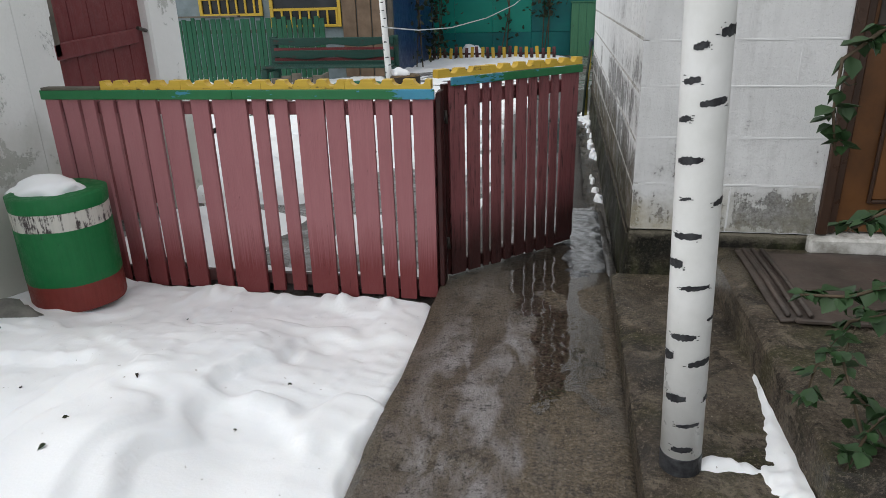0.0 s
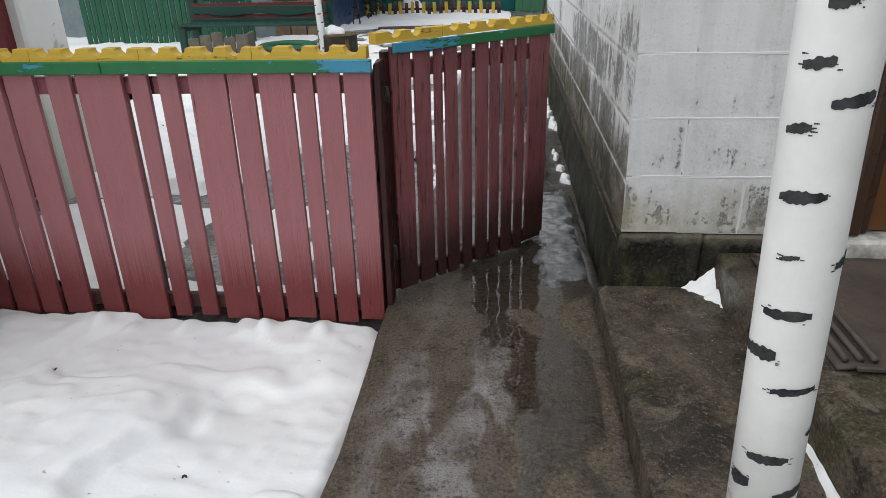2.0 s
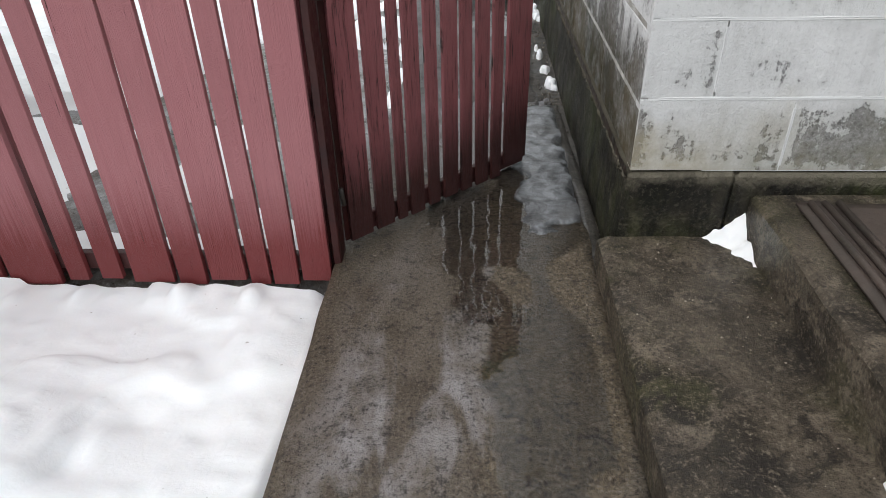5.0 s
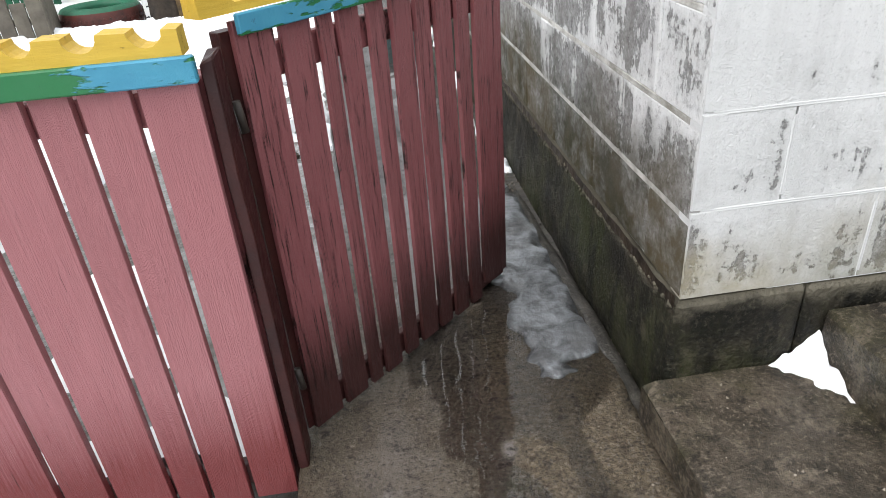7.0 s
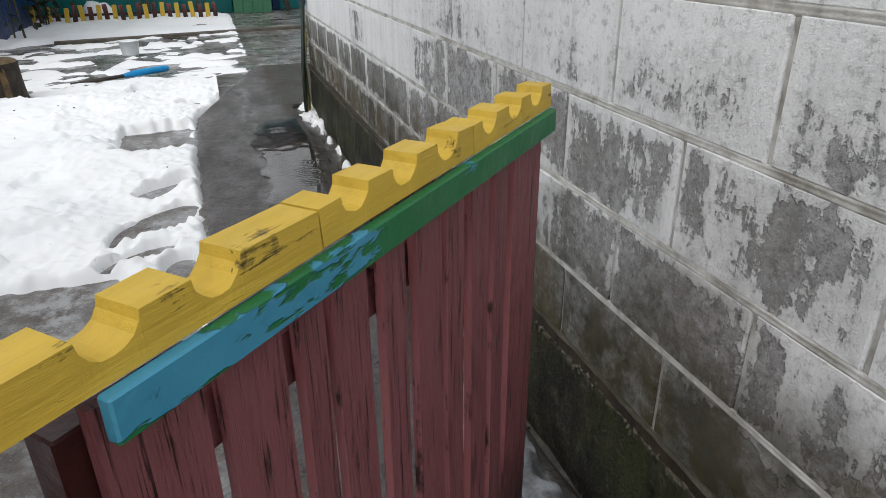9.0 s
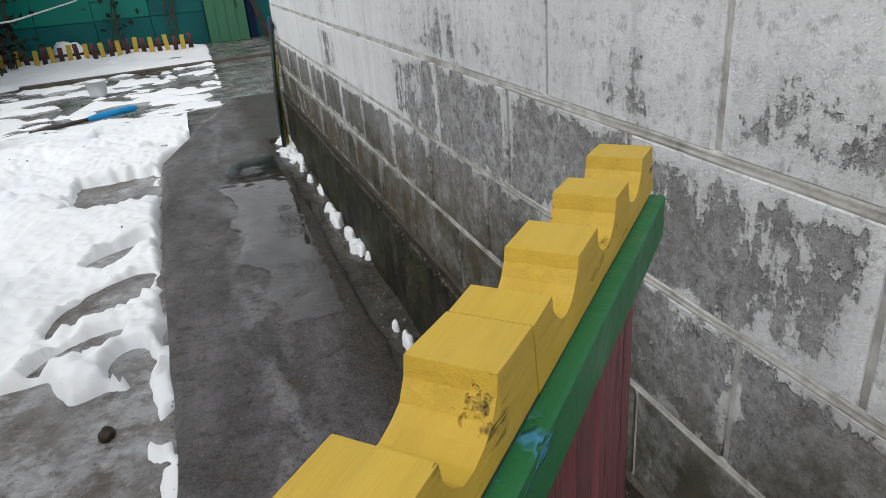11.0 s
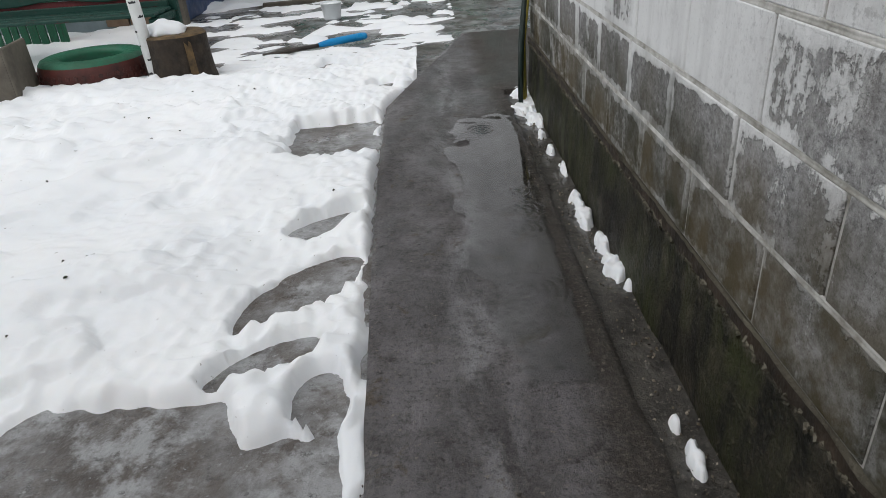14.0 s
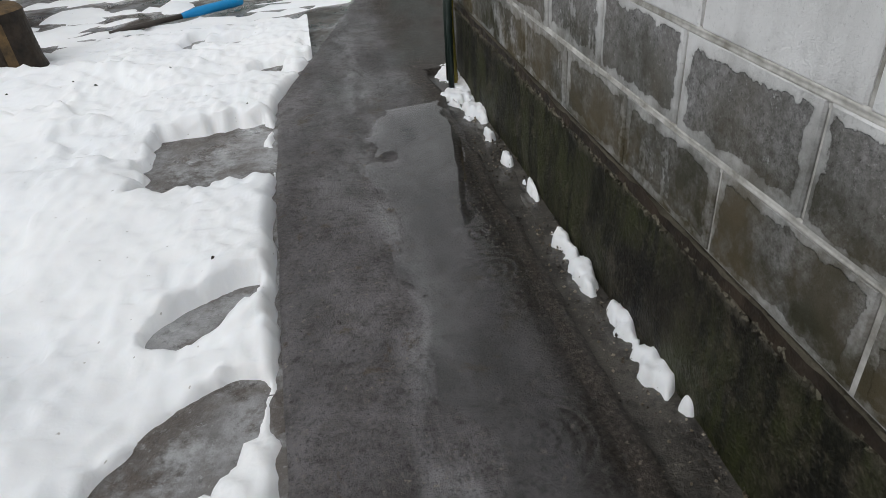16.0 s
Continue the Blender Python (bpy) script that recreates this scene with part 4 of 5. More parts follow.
mat_bm = sheet(steps(.86, 2.1, .03), steps(2.18, 2.86, .03), lambda x, y: .249 + .006 * nz(x, y, 0, 4) + .008 * math.exp(-((x - .92) / .03) ** 2) - .006 * math.exp(-((x - .96) / .02) ** 2))
mat_bm.transform(Matrix.Shear('XY', 4, (.0, 0)))
rubber = solid("doormat", mat_bm, MAT_RUBBER, "old brown rubber doormat on the porch", "doormat", smooth=True)
sol = rubber.modifiers.new("thick", 'SOLIDIFY')
sol.thickness = .008
for rx in (.888, .925, .962):
    part("rib", tube([(rx, 2.2, .262), (rx + .004, 2.5, .265), (rx, 2.84, .262)], .009, 8), MAT_RUBBER, rubber, smooth=True)
part("torn_edge", box(.905, 2.08, 2.165, 2.182, .246, .262, .004), MAT_RUBBER, rubber)

sill = solid("trim_sill", box(1.17, 2.3, WY - .05, WY + .1, .205, .30, .012), MORTAR, "cracked pale cement door sill", "sill", kind="structure")
door = empty("door_1", pose(DOOR_X, WY, .305), "closed tan wooden house door in a dark frame", "door", kind="structure")
for x0, x1 in ((0, .045), (.945, .99)):
    part("door_frame", box(x0, x1, -.02, .10, 0, 2.05, .006), DARK_FRAME, door, "dark brown door frame")
    part("door_frame", box(x0 + (.046 if x0 == 0 else -.036), x0 + (.081 if x0 == 0 else -.001), .004, .10, 0, 2.01, .006), DARK_FRAME, door)
part("door_frame", box(.045, .945, -.018, .10, 2.012, 2.05, .006), DARK_FRAME, door)
part("door_leaf", box(.083, .907, .03, .075, .004, 2.008, .004), DOOR_BROWN, door, "tan veneered door leaf")
for z0, z1 in ((.15, .82), (1.05, 1.85)):
    panel = box(.20, .80, .018, .032, z0, z1, .008)
    part("door_panel", panel, DOOR_BROWN, door)
    for a in (box(.19, .205, .012, .03, z0 - .012, z1 + .012, .004), box(.795, .81, .012, .03, z0 - .012, z1 + .012, .004), box(.206, .794, .012, .03, z0 - .012, z0 + .003, .004), box(.206, .794, .012, .03, z1 - .003, z1 + .012, .004)):
        part("moulding", a, DARK_FRAME, door)
part("lock_plate", box(.10, .135, .02, .032, .86, 1.06, .004), SHAFT, door, "dark metal lock plate")
part("door_handle", tube([(.118, .01, .98), (.118, -.03, .98), (.20, -.03, .98)], .009, 8), SHAFT, door, "dark metal lever handle", True)

# ---------- the birch-painted post ----------
post = empty("painted_post", pose(.457, 1.575, .08, 0, -2.5, 0), "white metal post painted with black birch marks", "post")
R = .054
part("pole", tube([(0, 0, .0), (0, 0, .6), (0, 0, 1.2), (0, 0, 2.6)], [R, R, R, R], 40), WHITE_POLE, post, "white painted steel pipe", True)
part("foot_band", lathe([(R + .0015, .002), (R + .0015, .055), (R, .057)], 40), BLACK, post, "black painted foot")
random.seed(5)


def birch_mark(z, off, w, h):
    """A brush dash round the pipe; off: metres to the side of its front line."""
    b = bmesh.new()
    a0 = math.asin(max(-.97, min(.97, off / R)))
    half = w / 2 / R / max(math.cos(a0), .5)
    n = 14
    rows = []
    for i in range(n + 1):
        u = i / n * 2 - 1
        a = a0 + u * half
        t = h * (.55 + .45 * (1 - u * u)) * (.75 + .5 * random.random()) * .5
        s = .004 * u * random.uniform(.5, 1.2)
        rows.append([b.verts.new(((R + .0012) * math.sin(a), -(R + .0012) * math.cos(a), z + s + k * t)) for k in (-1, 1)])
    for r0, r1 in zip(rows, rows[1:]):
        b.faces.new((r0[0], r1[0], r1[1], r0[1]))
    part("painted_mark", b, BLACK, post)
    for _ in range(5):
        a = a0 + half * random.choice((-1, 1)) * random.uniform(.7, 1.3)
        zz, d = z + random.uniform(-.7, .7) * h, random.uniform(.02, .09)
        c = bmesh.new()
        c.faces.new([c.verts.new(((R + .0013) * math.sin(a + p * d), -(R + .0013) * math.cos(a + p * d), zz + q * .0012)) for p, q in ((-1, -1), (1, -.6), (1, .6), (-1, 1))])
        part("painted_mark", c, BLACK, post)


for z, off, w, h in [(1.232, .043, .040, .030), (1.203, -.022, .03, .02), (1.13, -.036, .03, .020), (1.083, .014, .062, .022), (1.045, -.045, .02, .018), (.952, -.032, .05, .022),
                     (.861, -.034, .02, .010), (.853, .044, .028, .022), (.77, -.028, .058, .020), (.695, -.050, .03, .03), (.639, .0, .068, .018), (.553, .050, .03, .014),
                     (.503, -.022, .058, .022), (.441, -.050, .02, .035), (.432, .026, .058, .022), (.324, -.032, .045, .030), (.323, .050, .02, .025), (.246, .004, .06, .014), (.17, -.008, .055, .022),
                     (1.34, .0, .05, .02), (1.43, -.03, .04, .02), (1.52, .03, .05, .02)]:
    birch_mark(z - .08, off, w, h * .8)



def step_snow(x, y):
    w = .012 + .115 * smooth(2.0, 1.45, y)
    d = (.768 - x) / w if 1.36 < y < 2.08 else 9
    d = min(d, .95 * math.hypot((x - .56) / .12, (y - 1.585) / .055), math.hypot((x - .95) / .16, (y - 1.36) / .07))
    d += .30 * nz(x, y, 21, 10) + .22 * nz(x, y, 22, 30)
    if d > 1.5 or (x > .768 and y > 1.40):
        return None
    return .046 + .056 * smooth(1.25, .25, d) + .008 * nz(x, y, 23, 20)


solid("snow_remains", sheet(steps(.36, 1.2, .008), steps(1.24, 2.2, .008), step_snow), SNOW, "melting snow caught at the foot of the steps", "snow", kind="stuff", smooth=True)


def corner_snow(x, y):
    d = (.765 - x) / .13 + (2.94 - y) / .17 + .25 * nz(x, y, 31, 22) + .15 * nz(x, y, 32, 50)
    return None if d > 1.4 else .050 + .105 * (1 - min(d, 1.3) / 1.3) ** 1.2


solid("snow_remains", sheet(steps(.61, .768, .008), steps(2.70, 2.942, .008), corner_snow), SNOW, "wedge of snow in the step corner", "snow", kind="stuff", smooth=True)

# ---------- the fence ----------
FY = 2.94


def plank_mesh(name, material, h, skew=0.0, half=.010):
    b = box(-.5, .5, -half, half, 0, h, .0)
    bmesh.ops.bevel(b, geom=[e for e in b.edges if abs((e.verts[0].co - e.verts[1].co).z) > .1], offset=.004, segments=2, affect='EDGES')
    bmesh.ops.subdivide_edges(b, edges=[e for e in b.edges if abs((e.verts[0].co - e.verts[1].co).z) > .1], cuts=6)
    for v in b.verts:
        v.co.y += .002 * nz(v.co.z, h, skew, 4)
        v.co.x += .012 * nz(v.co.z, 3, skew, 3) * (1 if v.co.x > 0 else .6)
    return link_mesh(name, b, material)


def cap(length, notch, r=.030, depth=.052, height=.060, first=.05):
    """A yellow moulding with half-round notches cut across its top."""
    tops = [(0, height)]
    x = first
    i = 0
    while x + r < length:
        rr = r * (.9 + .2 * random.random())
        for k in range(9):
            a = math.pi - k * math.pi / 8
            tops.append((x + rr * math.cos(a), height - rr * math.sin(a) * .95 + .002 * random.random()))
        x += notch * (.93 + .14 * random.random())
        i += 1
    tops.append((length, height))
    b = bmesh.new()
    fr = [b.verts.new((px, -depth / 2, pz)) for px, pz in tops]
    bk = [b.verts.new((px, depth / 2, pz)) for px, pz in tops]
    f0 = [b.verts.new((px, -depth / 2 - .002, 0)) for px, pz in tops]
    b0 = [b.verts.new((px, depth / 2 + .002, 0)) for px, pz in tops]
    for j in range(len(tops) - 1):
        b.faces.new((fr[j], fr[j + 1], bk[j + 1], bk[j]))
        b.faces.new((f0[j], f0[j + 1], fr[j + 1], fr[j]))
        b.faces.new((bk[j], bk[j + 1], b0[j + 1], b0[j]))
        b.faces.new((b0[j], b0[j + 1], f0[j + 1], f0[j]))
    b.faces.new((f0[0], fr[0], bk[0], b0[0]))
    b.faces.new((f0[-1], b0[-1], bk[-1], fr[-1]))
    return b


fence = empty("picket_fence", pose(-.47, FY, -.02), "faded red plank fence with green rail and yellow cap", "fence")
planks = [(-2.42, -2.347), (-2.325, -2.241), (-2.222, -2.151), (-2.124, -2.053), (-2.032, -1.935), (-1.914, -1.828), (-1.807, -1.698), (-1.645, -1.558), (-1.538, -1.369), (-1.338, -1.273), (-1.229, -1.16), (-1.124, -0.99), (-0.974, -0.885), (-0.866, -0.751), (-0.738, -0.675), (-0.662, -0.581), (-0.568, -0.475)]
plank_data = [plank_mesh("plank", PINK, .95, i * 3.1) for i in range(4)]
random.seed(3)
for i, (a, c) in enumerate(planks):
    x = (a + c) / 2 + .47
    zt = .925
    m = pose(x, random.uniform(-.003, .003), -.072 + random.uniform(-.014, .012), 0, random.uniform(-.3, .3), 0)
    p = piece("plank", plank_data[i % 4], fence, m @ Matrix.Diagonal((c - a, 1, (zt + .067) / .95, 1)))
part("green_rail", box(-1.96, -.95, -.030, -.013, -.022, .022, .003), BAND, fence, "green painted rail worn to blue", m=pose(0, 0, .928))
part("green_rail", box(-.948, .008, -.031, -.014, -.021, .023, .003), BAND, fence, "green painted rail worn to blue", m=pose(0, 0, .928))
random.seed(9)
seg = [(-1.63, .42), (-1.208, .40), (-.806, .40), (-.404, .395)]
for x0, ln in seg:
    part("cap_moulding", cap(ln, .098, .025, .050, .042), YELLOW, fence, "yellow notched cap", m=pose(x0, .008, .949))
part("cap_board", box(-1.95, -1.63, -.03, .03, .0, .014, .003), OLD_BOARD, fence, "bare grey cap board", m=pose(0, 0, .949))
for z in (-.04, .83):
    part("back_rail", box(-1.95, -.01, .013, .045, z, z + .06, .004), DARKRED, fence)
for x in (-1.93, -.97, -.03):
    part("fence_post", box(x - .03, x + .03, .046, .106, -.1, .90, .005), DARKRED, fence, "dark red wooden post")
gpost = box(.006, .030, .004, .085, -.1, .935, .003)
bmesh.ops.subdivide_edges(gpost, edges=[e for e in gpost.edges if e.calc_length() > .5], cuts=14)
for v in gpost.verts:
    v.co += Vector((.003 * nz(v.co.z, v.co.y, 1, 9), 0, .02 * nz(v.co.x * 40, v.co.y * 25, 2, 1) if v.co.z > .9 else 0))
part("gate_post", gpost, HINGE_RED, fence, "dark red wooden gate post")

# the gate stands half open from its post
GX, GY = -.425, 3.055
ang = math.degrees(math.atan2(3.655 - GY, .20 - GX))
gate = empty("garden_gate", pose(GX, GY, -.01, 0, 0, ang), "dark red plank gate with worn yellow notched cap", "gate")
GL = math.hypot(3.655 - GY, .20 - GX) - .02
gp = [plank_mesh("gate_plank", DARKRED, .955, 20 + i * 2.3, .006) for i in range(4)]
spans = [(0, .087), (.107, .179), (.199, .235), (.256, .314), (.337, .383), (.407, .470), (.492, .541), (.562, .619), (.641, .688), (.710, .825)]
random.seed(11)
for i, (a, c) in enumerate(spans):
    z0 = .0 if i < 9 else .035
    m = pose((a + c) / 2, random.uniform(-.002, .002), z0 + random.uniform(-.006, .006), 0, random.uniform(-.2, .2))
    piece("gate_plank", gp[i % 4], gate, m @ Matrix.Diagonal((c - a, 1, (.960 - z0) / .955, 1)))
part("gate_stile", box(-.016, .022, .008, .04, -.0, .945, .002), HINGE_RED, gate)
part("green_rail", box(.006, GL - .012, -.026, -.013, .938, .975, .002), BAND_GATE, gate, "green rail worn to blue at the hinge")
random.seed(21)
part("cap_moulding", cap(.294, .098, .025, .042, .036, .085), YELLOW, gate, "chipped yellow notched cap", m=pose(-.060, .008, .977))
part("cap_moulding", cap(.311, .092, .025, .042, .036, .055), YELLOW, gate, "chipped yellow notched cap", m=pose(.236, .008, .978))
part("cap_moulding", cap(GL - .549 - .008, .088, .024, .042, .036, .05), YELLOW, gate, "chipped yellow notched cap", m=pose(.549, .008, .977))
for z in (.0, .84):
    part("back_rail", box(.0, GL - .01, .013, .038, z, z + .065, .004), DARKRED, gate)
for z in (.18, .80):
    hinge = tube([(-.022, -.016, z - .03), (-.028, -.016, z + .03)], .008, 10)
    part("hinge", hinge, SHAFT, gate, "dark iron hinge", True)

# ---------- shed with the red door ----------
HX = -2.6
D0, D1, HEND = 3.35, 4.19, 4.56


def rough_wall(x0, x1, y0, y1, z0, z1, cuts=14):
    b = box(x0, x1, y0, y1, z0, z1, .015)
    bmesh.ops.subdivide_edges(b, edges=[e for e in b.edges if e.calc_length() > .25], cuts=cuts, use_grid_fill=True)
    for v in b.verts:
        v.co.x += .008 * nz(v.co.y, v.co.z, 7, 2.5)
    return b


solid("wall_shed_south", rough_wall(HX - .25, HX, 1.2, 3.06, -.3, 2.5), HOUSE, "peeling whitewashed shed wall with grey patches", "wall", kind="structure", smooth=False)
solid("wall_shed_jamb", rough_wall(HX - .25, HX - .02, 3.06, D0, -.3, 2.5, 6), HOUSE, "whitewashed wall beside the red door", "wall", kind="structure")
solid("wall_shed_corner", rough_wall(HX - .25, HX + .01, D1, HEND, -.3, 2.5, 8), HOUSE, "white plastered shed corner", "wall", kind="structure")
solid("wall_shed_lintel", box(HX - .25, HX - .004, D0, D1, 2.02, 2.5), HOUSE, "white plastered lintel", "wall", kind="structure")
solid("wall_shed_back", box(-6.2, HX - .25, HEND - .25, HEND - .02, -.3, 2.5), HOUSE, "white plastered shed wall", "wall", kind="structure")
solid("wall_shed_front", box(-6.2, HX - .25, 1.2, 1.45, -.3, 2.5), HOUSE, "white plastered shed wall", "wall", kind="structure")
solid("roof_shed", box(-6.3, HX + .03, 1.1, HEND + .05, 2.5, 2.62, .01), OLD_BOARD, "grey board shed roof", "roof", kind="structure")
shed_door = empty("door_2", pose(HX - .05, D0, 0), "closed maroon boarded shed door with a ledge", "door", kind="structure")
for i in range(5):
    w = (D1 - D0) / 5
    part("door_board", box(-.03, 0, i * w + .002, (i + 1) * w - .002, .02, 2.0, .003), RED_DOOR, shed_door)
part("ledge", box(.001, .03, .03, D1 - D0 - .03, 1.03, 1.12, .006), RED_DOOR, shed_door, m=pose(0, 0, 0, 3.5))
part("latch", tube([(.035, D1 - D0 - .10, 1.17), (.04, D1 - D0 - .02, 1.15)], .012, 8), SHAFT, shed_door, "dark iron latch")
part("door_bar", box(.0, .03, -.03, .02, 1.05, 1.75, .004), OLD_BOARD, shed_door, "grey wooden bar beside the door")

# ---------- barrel ----------
barrel = empty("garden_barrel", pose(-2.25, 2.67, -.05), "green, white and red banded wooden barrel bin", "barrel")
BR = .214
random.seed(2)
GREEN_BARREL = painted("bright_green_paint", (.005, .17, .045), (.006, .12, .035), (.02, .04, .03), 9, .68, .5)
WHITE_BAND = painted("dirty_white_paint", (.62, .61, .56), (.5, .48, .44), (.06, .05, .05), 12, .56, .6)
RED_BAND = painted("red_oxide_paint", (.22, .03, .02), (.17, .03, .025), (.05, .02, .02), 9, .68, .5)
wobble = lambda a, z: .012 * math.cos(7 * a) + .010 * math.cos(3 * a + 1)
part("bottom_band", lathe([(BR, 0), (BR, .13)], 56, wobble), RED_BAND, barrel, "red painted lower band", True)
part("body", lathe([(BR + .001, .13), (BR + .001, .40)], 56, wobble), GREEN_BARREL, barrel, "green painted body", True)
part("white_band", lathe([(BR + .001, .40), (BR, .485)], 56, wobble), WHITE_BAND, barrel, "worn white band", True)
part("top_band", lathe([(BR + .002, .485), (BR + .004, .545), (BR - .02, .555), (.05, .548), (.0, .548)], 56, wobble), GREEN_BARREL, barrel, "green rim and dark lid", True)
solid("snow_mound", clump((.17, .13, .07), 4.2), SNOW, "heap of snow on the barrel lid", "snow", smooth=True, m=pose(-2.30, 2.66, .49))
solid("boulder", clump((.14, .09, .08), 8.8), STONE, "grey stone half buried in snow by the barrel", "stone", smooth=True, m=pose(-2.32, 2.30, .0))

# ---------- yard things ----------
stump = empty("chopping_stump", pose(-2.10, 9.25, -.06), "dark sawn log stump capped with snow", "stump")
flare = lambda a, z: .03 * math.cos(3 * a + 1) + .02 * math.cos(7 * a)
part("bark", lathe([(.265, 0), (.245, .08), (.235, .20), (.232, .355)], 40, flare), BARK, stump, "dark wet bark", True)
part("sawn_top", lathe([(.232, .355), (.222, .368), (.10, .37), (.0, .37)], 40, flare), CUT_WOOD, stump, "sawn wooden top", True)
bare = bmesh.new()
rows = []
for k in range(5):
    a = radians(-58 + k * 3)
    rows.append([bare.verts.new(((.243 + .03 * (1 - z / .35)) * math.cos(a), (.243 + .03 * (1 - z / .35)) * math.sin(a), z)) for z in (.06 + .02 * (k % 2), .2, .33 - .02 * (k % 3))])
for r0, r1 in zip(rows, rows[1:]):
    for j in range(2):
        bare.faces.new((r0[j], r1[j], r1[j + 1], r0[j + 1]))
part("bare_wood", bare, CUT_WOOD, stump, "patch of bare yellow wood", True)
solid("snow_mound", clump((.15, .13, .08), 1.1), SNOW, "white heap of snow on the stump", "snow", smooth=True, m=pose(-2.16, 9.24, .32))

tyre = empty("tyre_planter", pose(-2.79, 9.33, -.05) @ Matrix.Scale(1.17, 4), "old car tyre painted red and green as a planter", "tyre")


def torus_part(r0, r1, z0, z1, n=8):
    """The outer shell of a tyre between two heights, with its lip."""
    prof = []
    for k in range(n + 1):
        a = -math.pi / 2 + math.pi * k / n
        prof.append((r1 + .055 * math.cos(a), (z0 + z1) / 2 + (z1 - z0) / 2 * math.sin(a)))
    return prof


prof = torus_part(.3, .29, .0, .20)
part("tread", lathe([(.24, .005)] + prof[:7], 48), TYRE, tyre, "dark red painted tread", True)
part("sidewall", lathe(prof[6:] + [(.24, .202), (.20, .19), (.19, .16), (.25, .10), (.26, .02)], 48), TYRE_GREEN, tyre, "green painted sidewall", True)
lug = link_mesh("lug", box(-.012, .012, -.004, .004, -.012, .012, .002), TYRE)
for k in range(44):
    for z in (.075, .115):
        a = k * math.tau / 44 + (.07 if z > .1 else 0)
        piece("lug", lug, tyre, pose(.346 * math.cos(a), .346 * math.sin(a), z, 0, 0, math.degrees(a) + 90) @ pose(0, 0, 0, 0, 25))

trunk = empty("thin_pole", pose(-2.25, 9.10, -.05, 0, -2.5, 0), "slim leaning white pole painted like a birch", "pole")
part("pole", tube([(0, 0, 0), (0, 0, 1.0), (0, 0, 2.4)], [.045, .042, .038], 18), WHITE_POLE, trunk, "white painted trunk", True)
random.seed(8)
for i in range(22):
    z, a = .1 + i * .1, random.uniform(-2.6, -.5)
    b = bmesh.new()
    w = random.uniform(.5, 1.3)
    ring = [(.0465 - .003 * z / 2.4, a + w * (k / 5 - .5)) for k in range(6)]
    lo = [b.verts.new((r * math.cos(q), r * math.sin(q), z)) for r, q in ring]
    hi = [b.verts.new((r * math.cos(q), r * math.sin(q), z + random.uniform(.008, .02))) for r, q in ring]
    for k in range(5):
        b.faces.new((lo[k], lo[k + 1], hi[k + 1], hi[k]))
    part("painted_mark", b, BLACK, trunk)

handle_rot = math.degrees(math.atan2(10.27 - 9.85, -.81 + 1.61))
shovel = empty("snow_tool", pose(-1.61, 9.83, -.04, 0, 0, handle_rot), "dark tool handle with a blue plastic grip on the ice", "tool")
part("shaft", tube([(0, 0, .012), (.52, 0, .022)], [.016, .018], 12), SHAFT, shovel, "dark wet shaft", True)
part("grip", tube([(.50, 0, .022), (.53, 0, .024), (.62, 0, .030), (.90, 0, .036), (.95, 0, .036), (.965, 0, .036)], [.019, .024, .032, .034, .030, .018], 16), HANDLE_BLUE, shovel, "bright blue grip", True)

bucket = empty("white_tub", pose(-1.22, 11.62, -.055), "small white plastic tub on the ice", "tub")
part("tub_wall", lathe([(.0, .004), (.085, .004), (.092, .03), (.112, .17), (.118, .172), (.116, .18), (.106, .178), (.09, .03), (.0, .02)], 32), WHITE_PLASTIC, bucket, "white plastic wall", True)
part("snow_fill", lathe([(.0, .176), (.10, .165)][::-1], 24), SNOW, bucket, "snow in the tub", True)

bench = empty("garden_bench", pose(-3.52, 10.40, -.05, 0, 0, -1), "dark green slatted wooden garden bench", "bench")
for x in (-1.0, 1.0):
    part("leg", box(x - .06, x + .06, .10, .17, 0, .82, .008), GREEN_BENCH, bench)
    part("leg", box(x - .05, x + .05, -.34, -.27, 0, .355, .008), GREEN_BENCH, bench)
    part("side_rail", box(x - .04, x + .04, -.30, .10, .30, .365, .006), GREEN_BENCH, bench)
for i, (z, h) in enumerate(((.68, .12), (.49, .12), (.38, .07))):
    b = box(-1.0, 1.0, .05, .085, z, z + h, .006)
    bmesh.ops.subdivide_edges(b, edges=[e for e in b.edges if e.calc_length() > 1], cuts=26)
    for v in b.verts:
        if v.co.z < z + h / 2:
            v.co.z += .018 * math.cos(v.co.x * 7) * (1 if i < 2 else 0)
    part("back_slat", b, GREEN_BENCH, bench, "wavy edged back board")
for i in range(3):
    part("seat_slat", box(-1.02, 1.02, -.36 + i * .145, -.235 + i * .145, .37 if i < 2 else .371, .40, .006), GREEN_BENCH, bench)
for z in (.60, .445):
    part("red_slat", box(-.99, .99, .088, .11, z, z + .05, .004), RED_DOOR, bench, "dark red lower slat")

crate = empty("plank_planter", pose(-3.42, 8.65, -.06, 0, 0, 8), "grey weathered upright board planter", "planter")
for i in range(5):
    part("board", box(-.34 + i * .14, -.21 + i * .14, -.015, .015, 0, .40 + .03 * (i % 3), .006), OLD_BOARD, crate)
part("board", box(.33, .36, -.012, .40, 0, .43, .006), OLD_BOARD, crate)
part("cross_rail", box(-.34, .34, .016, .04, .2, .26, .004), OLD_BOARD, crate)

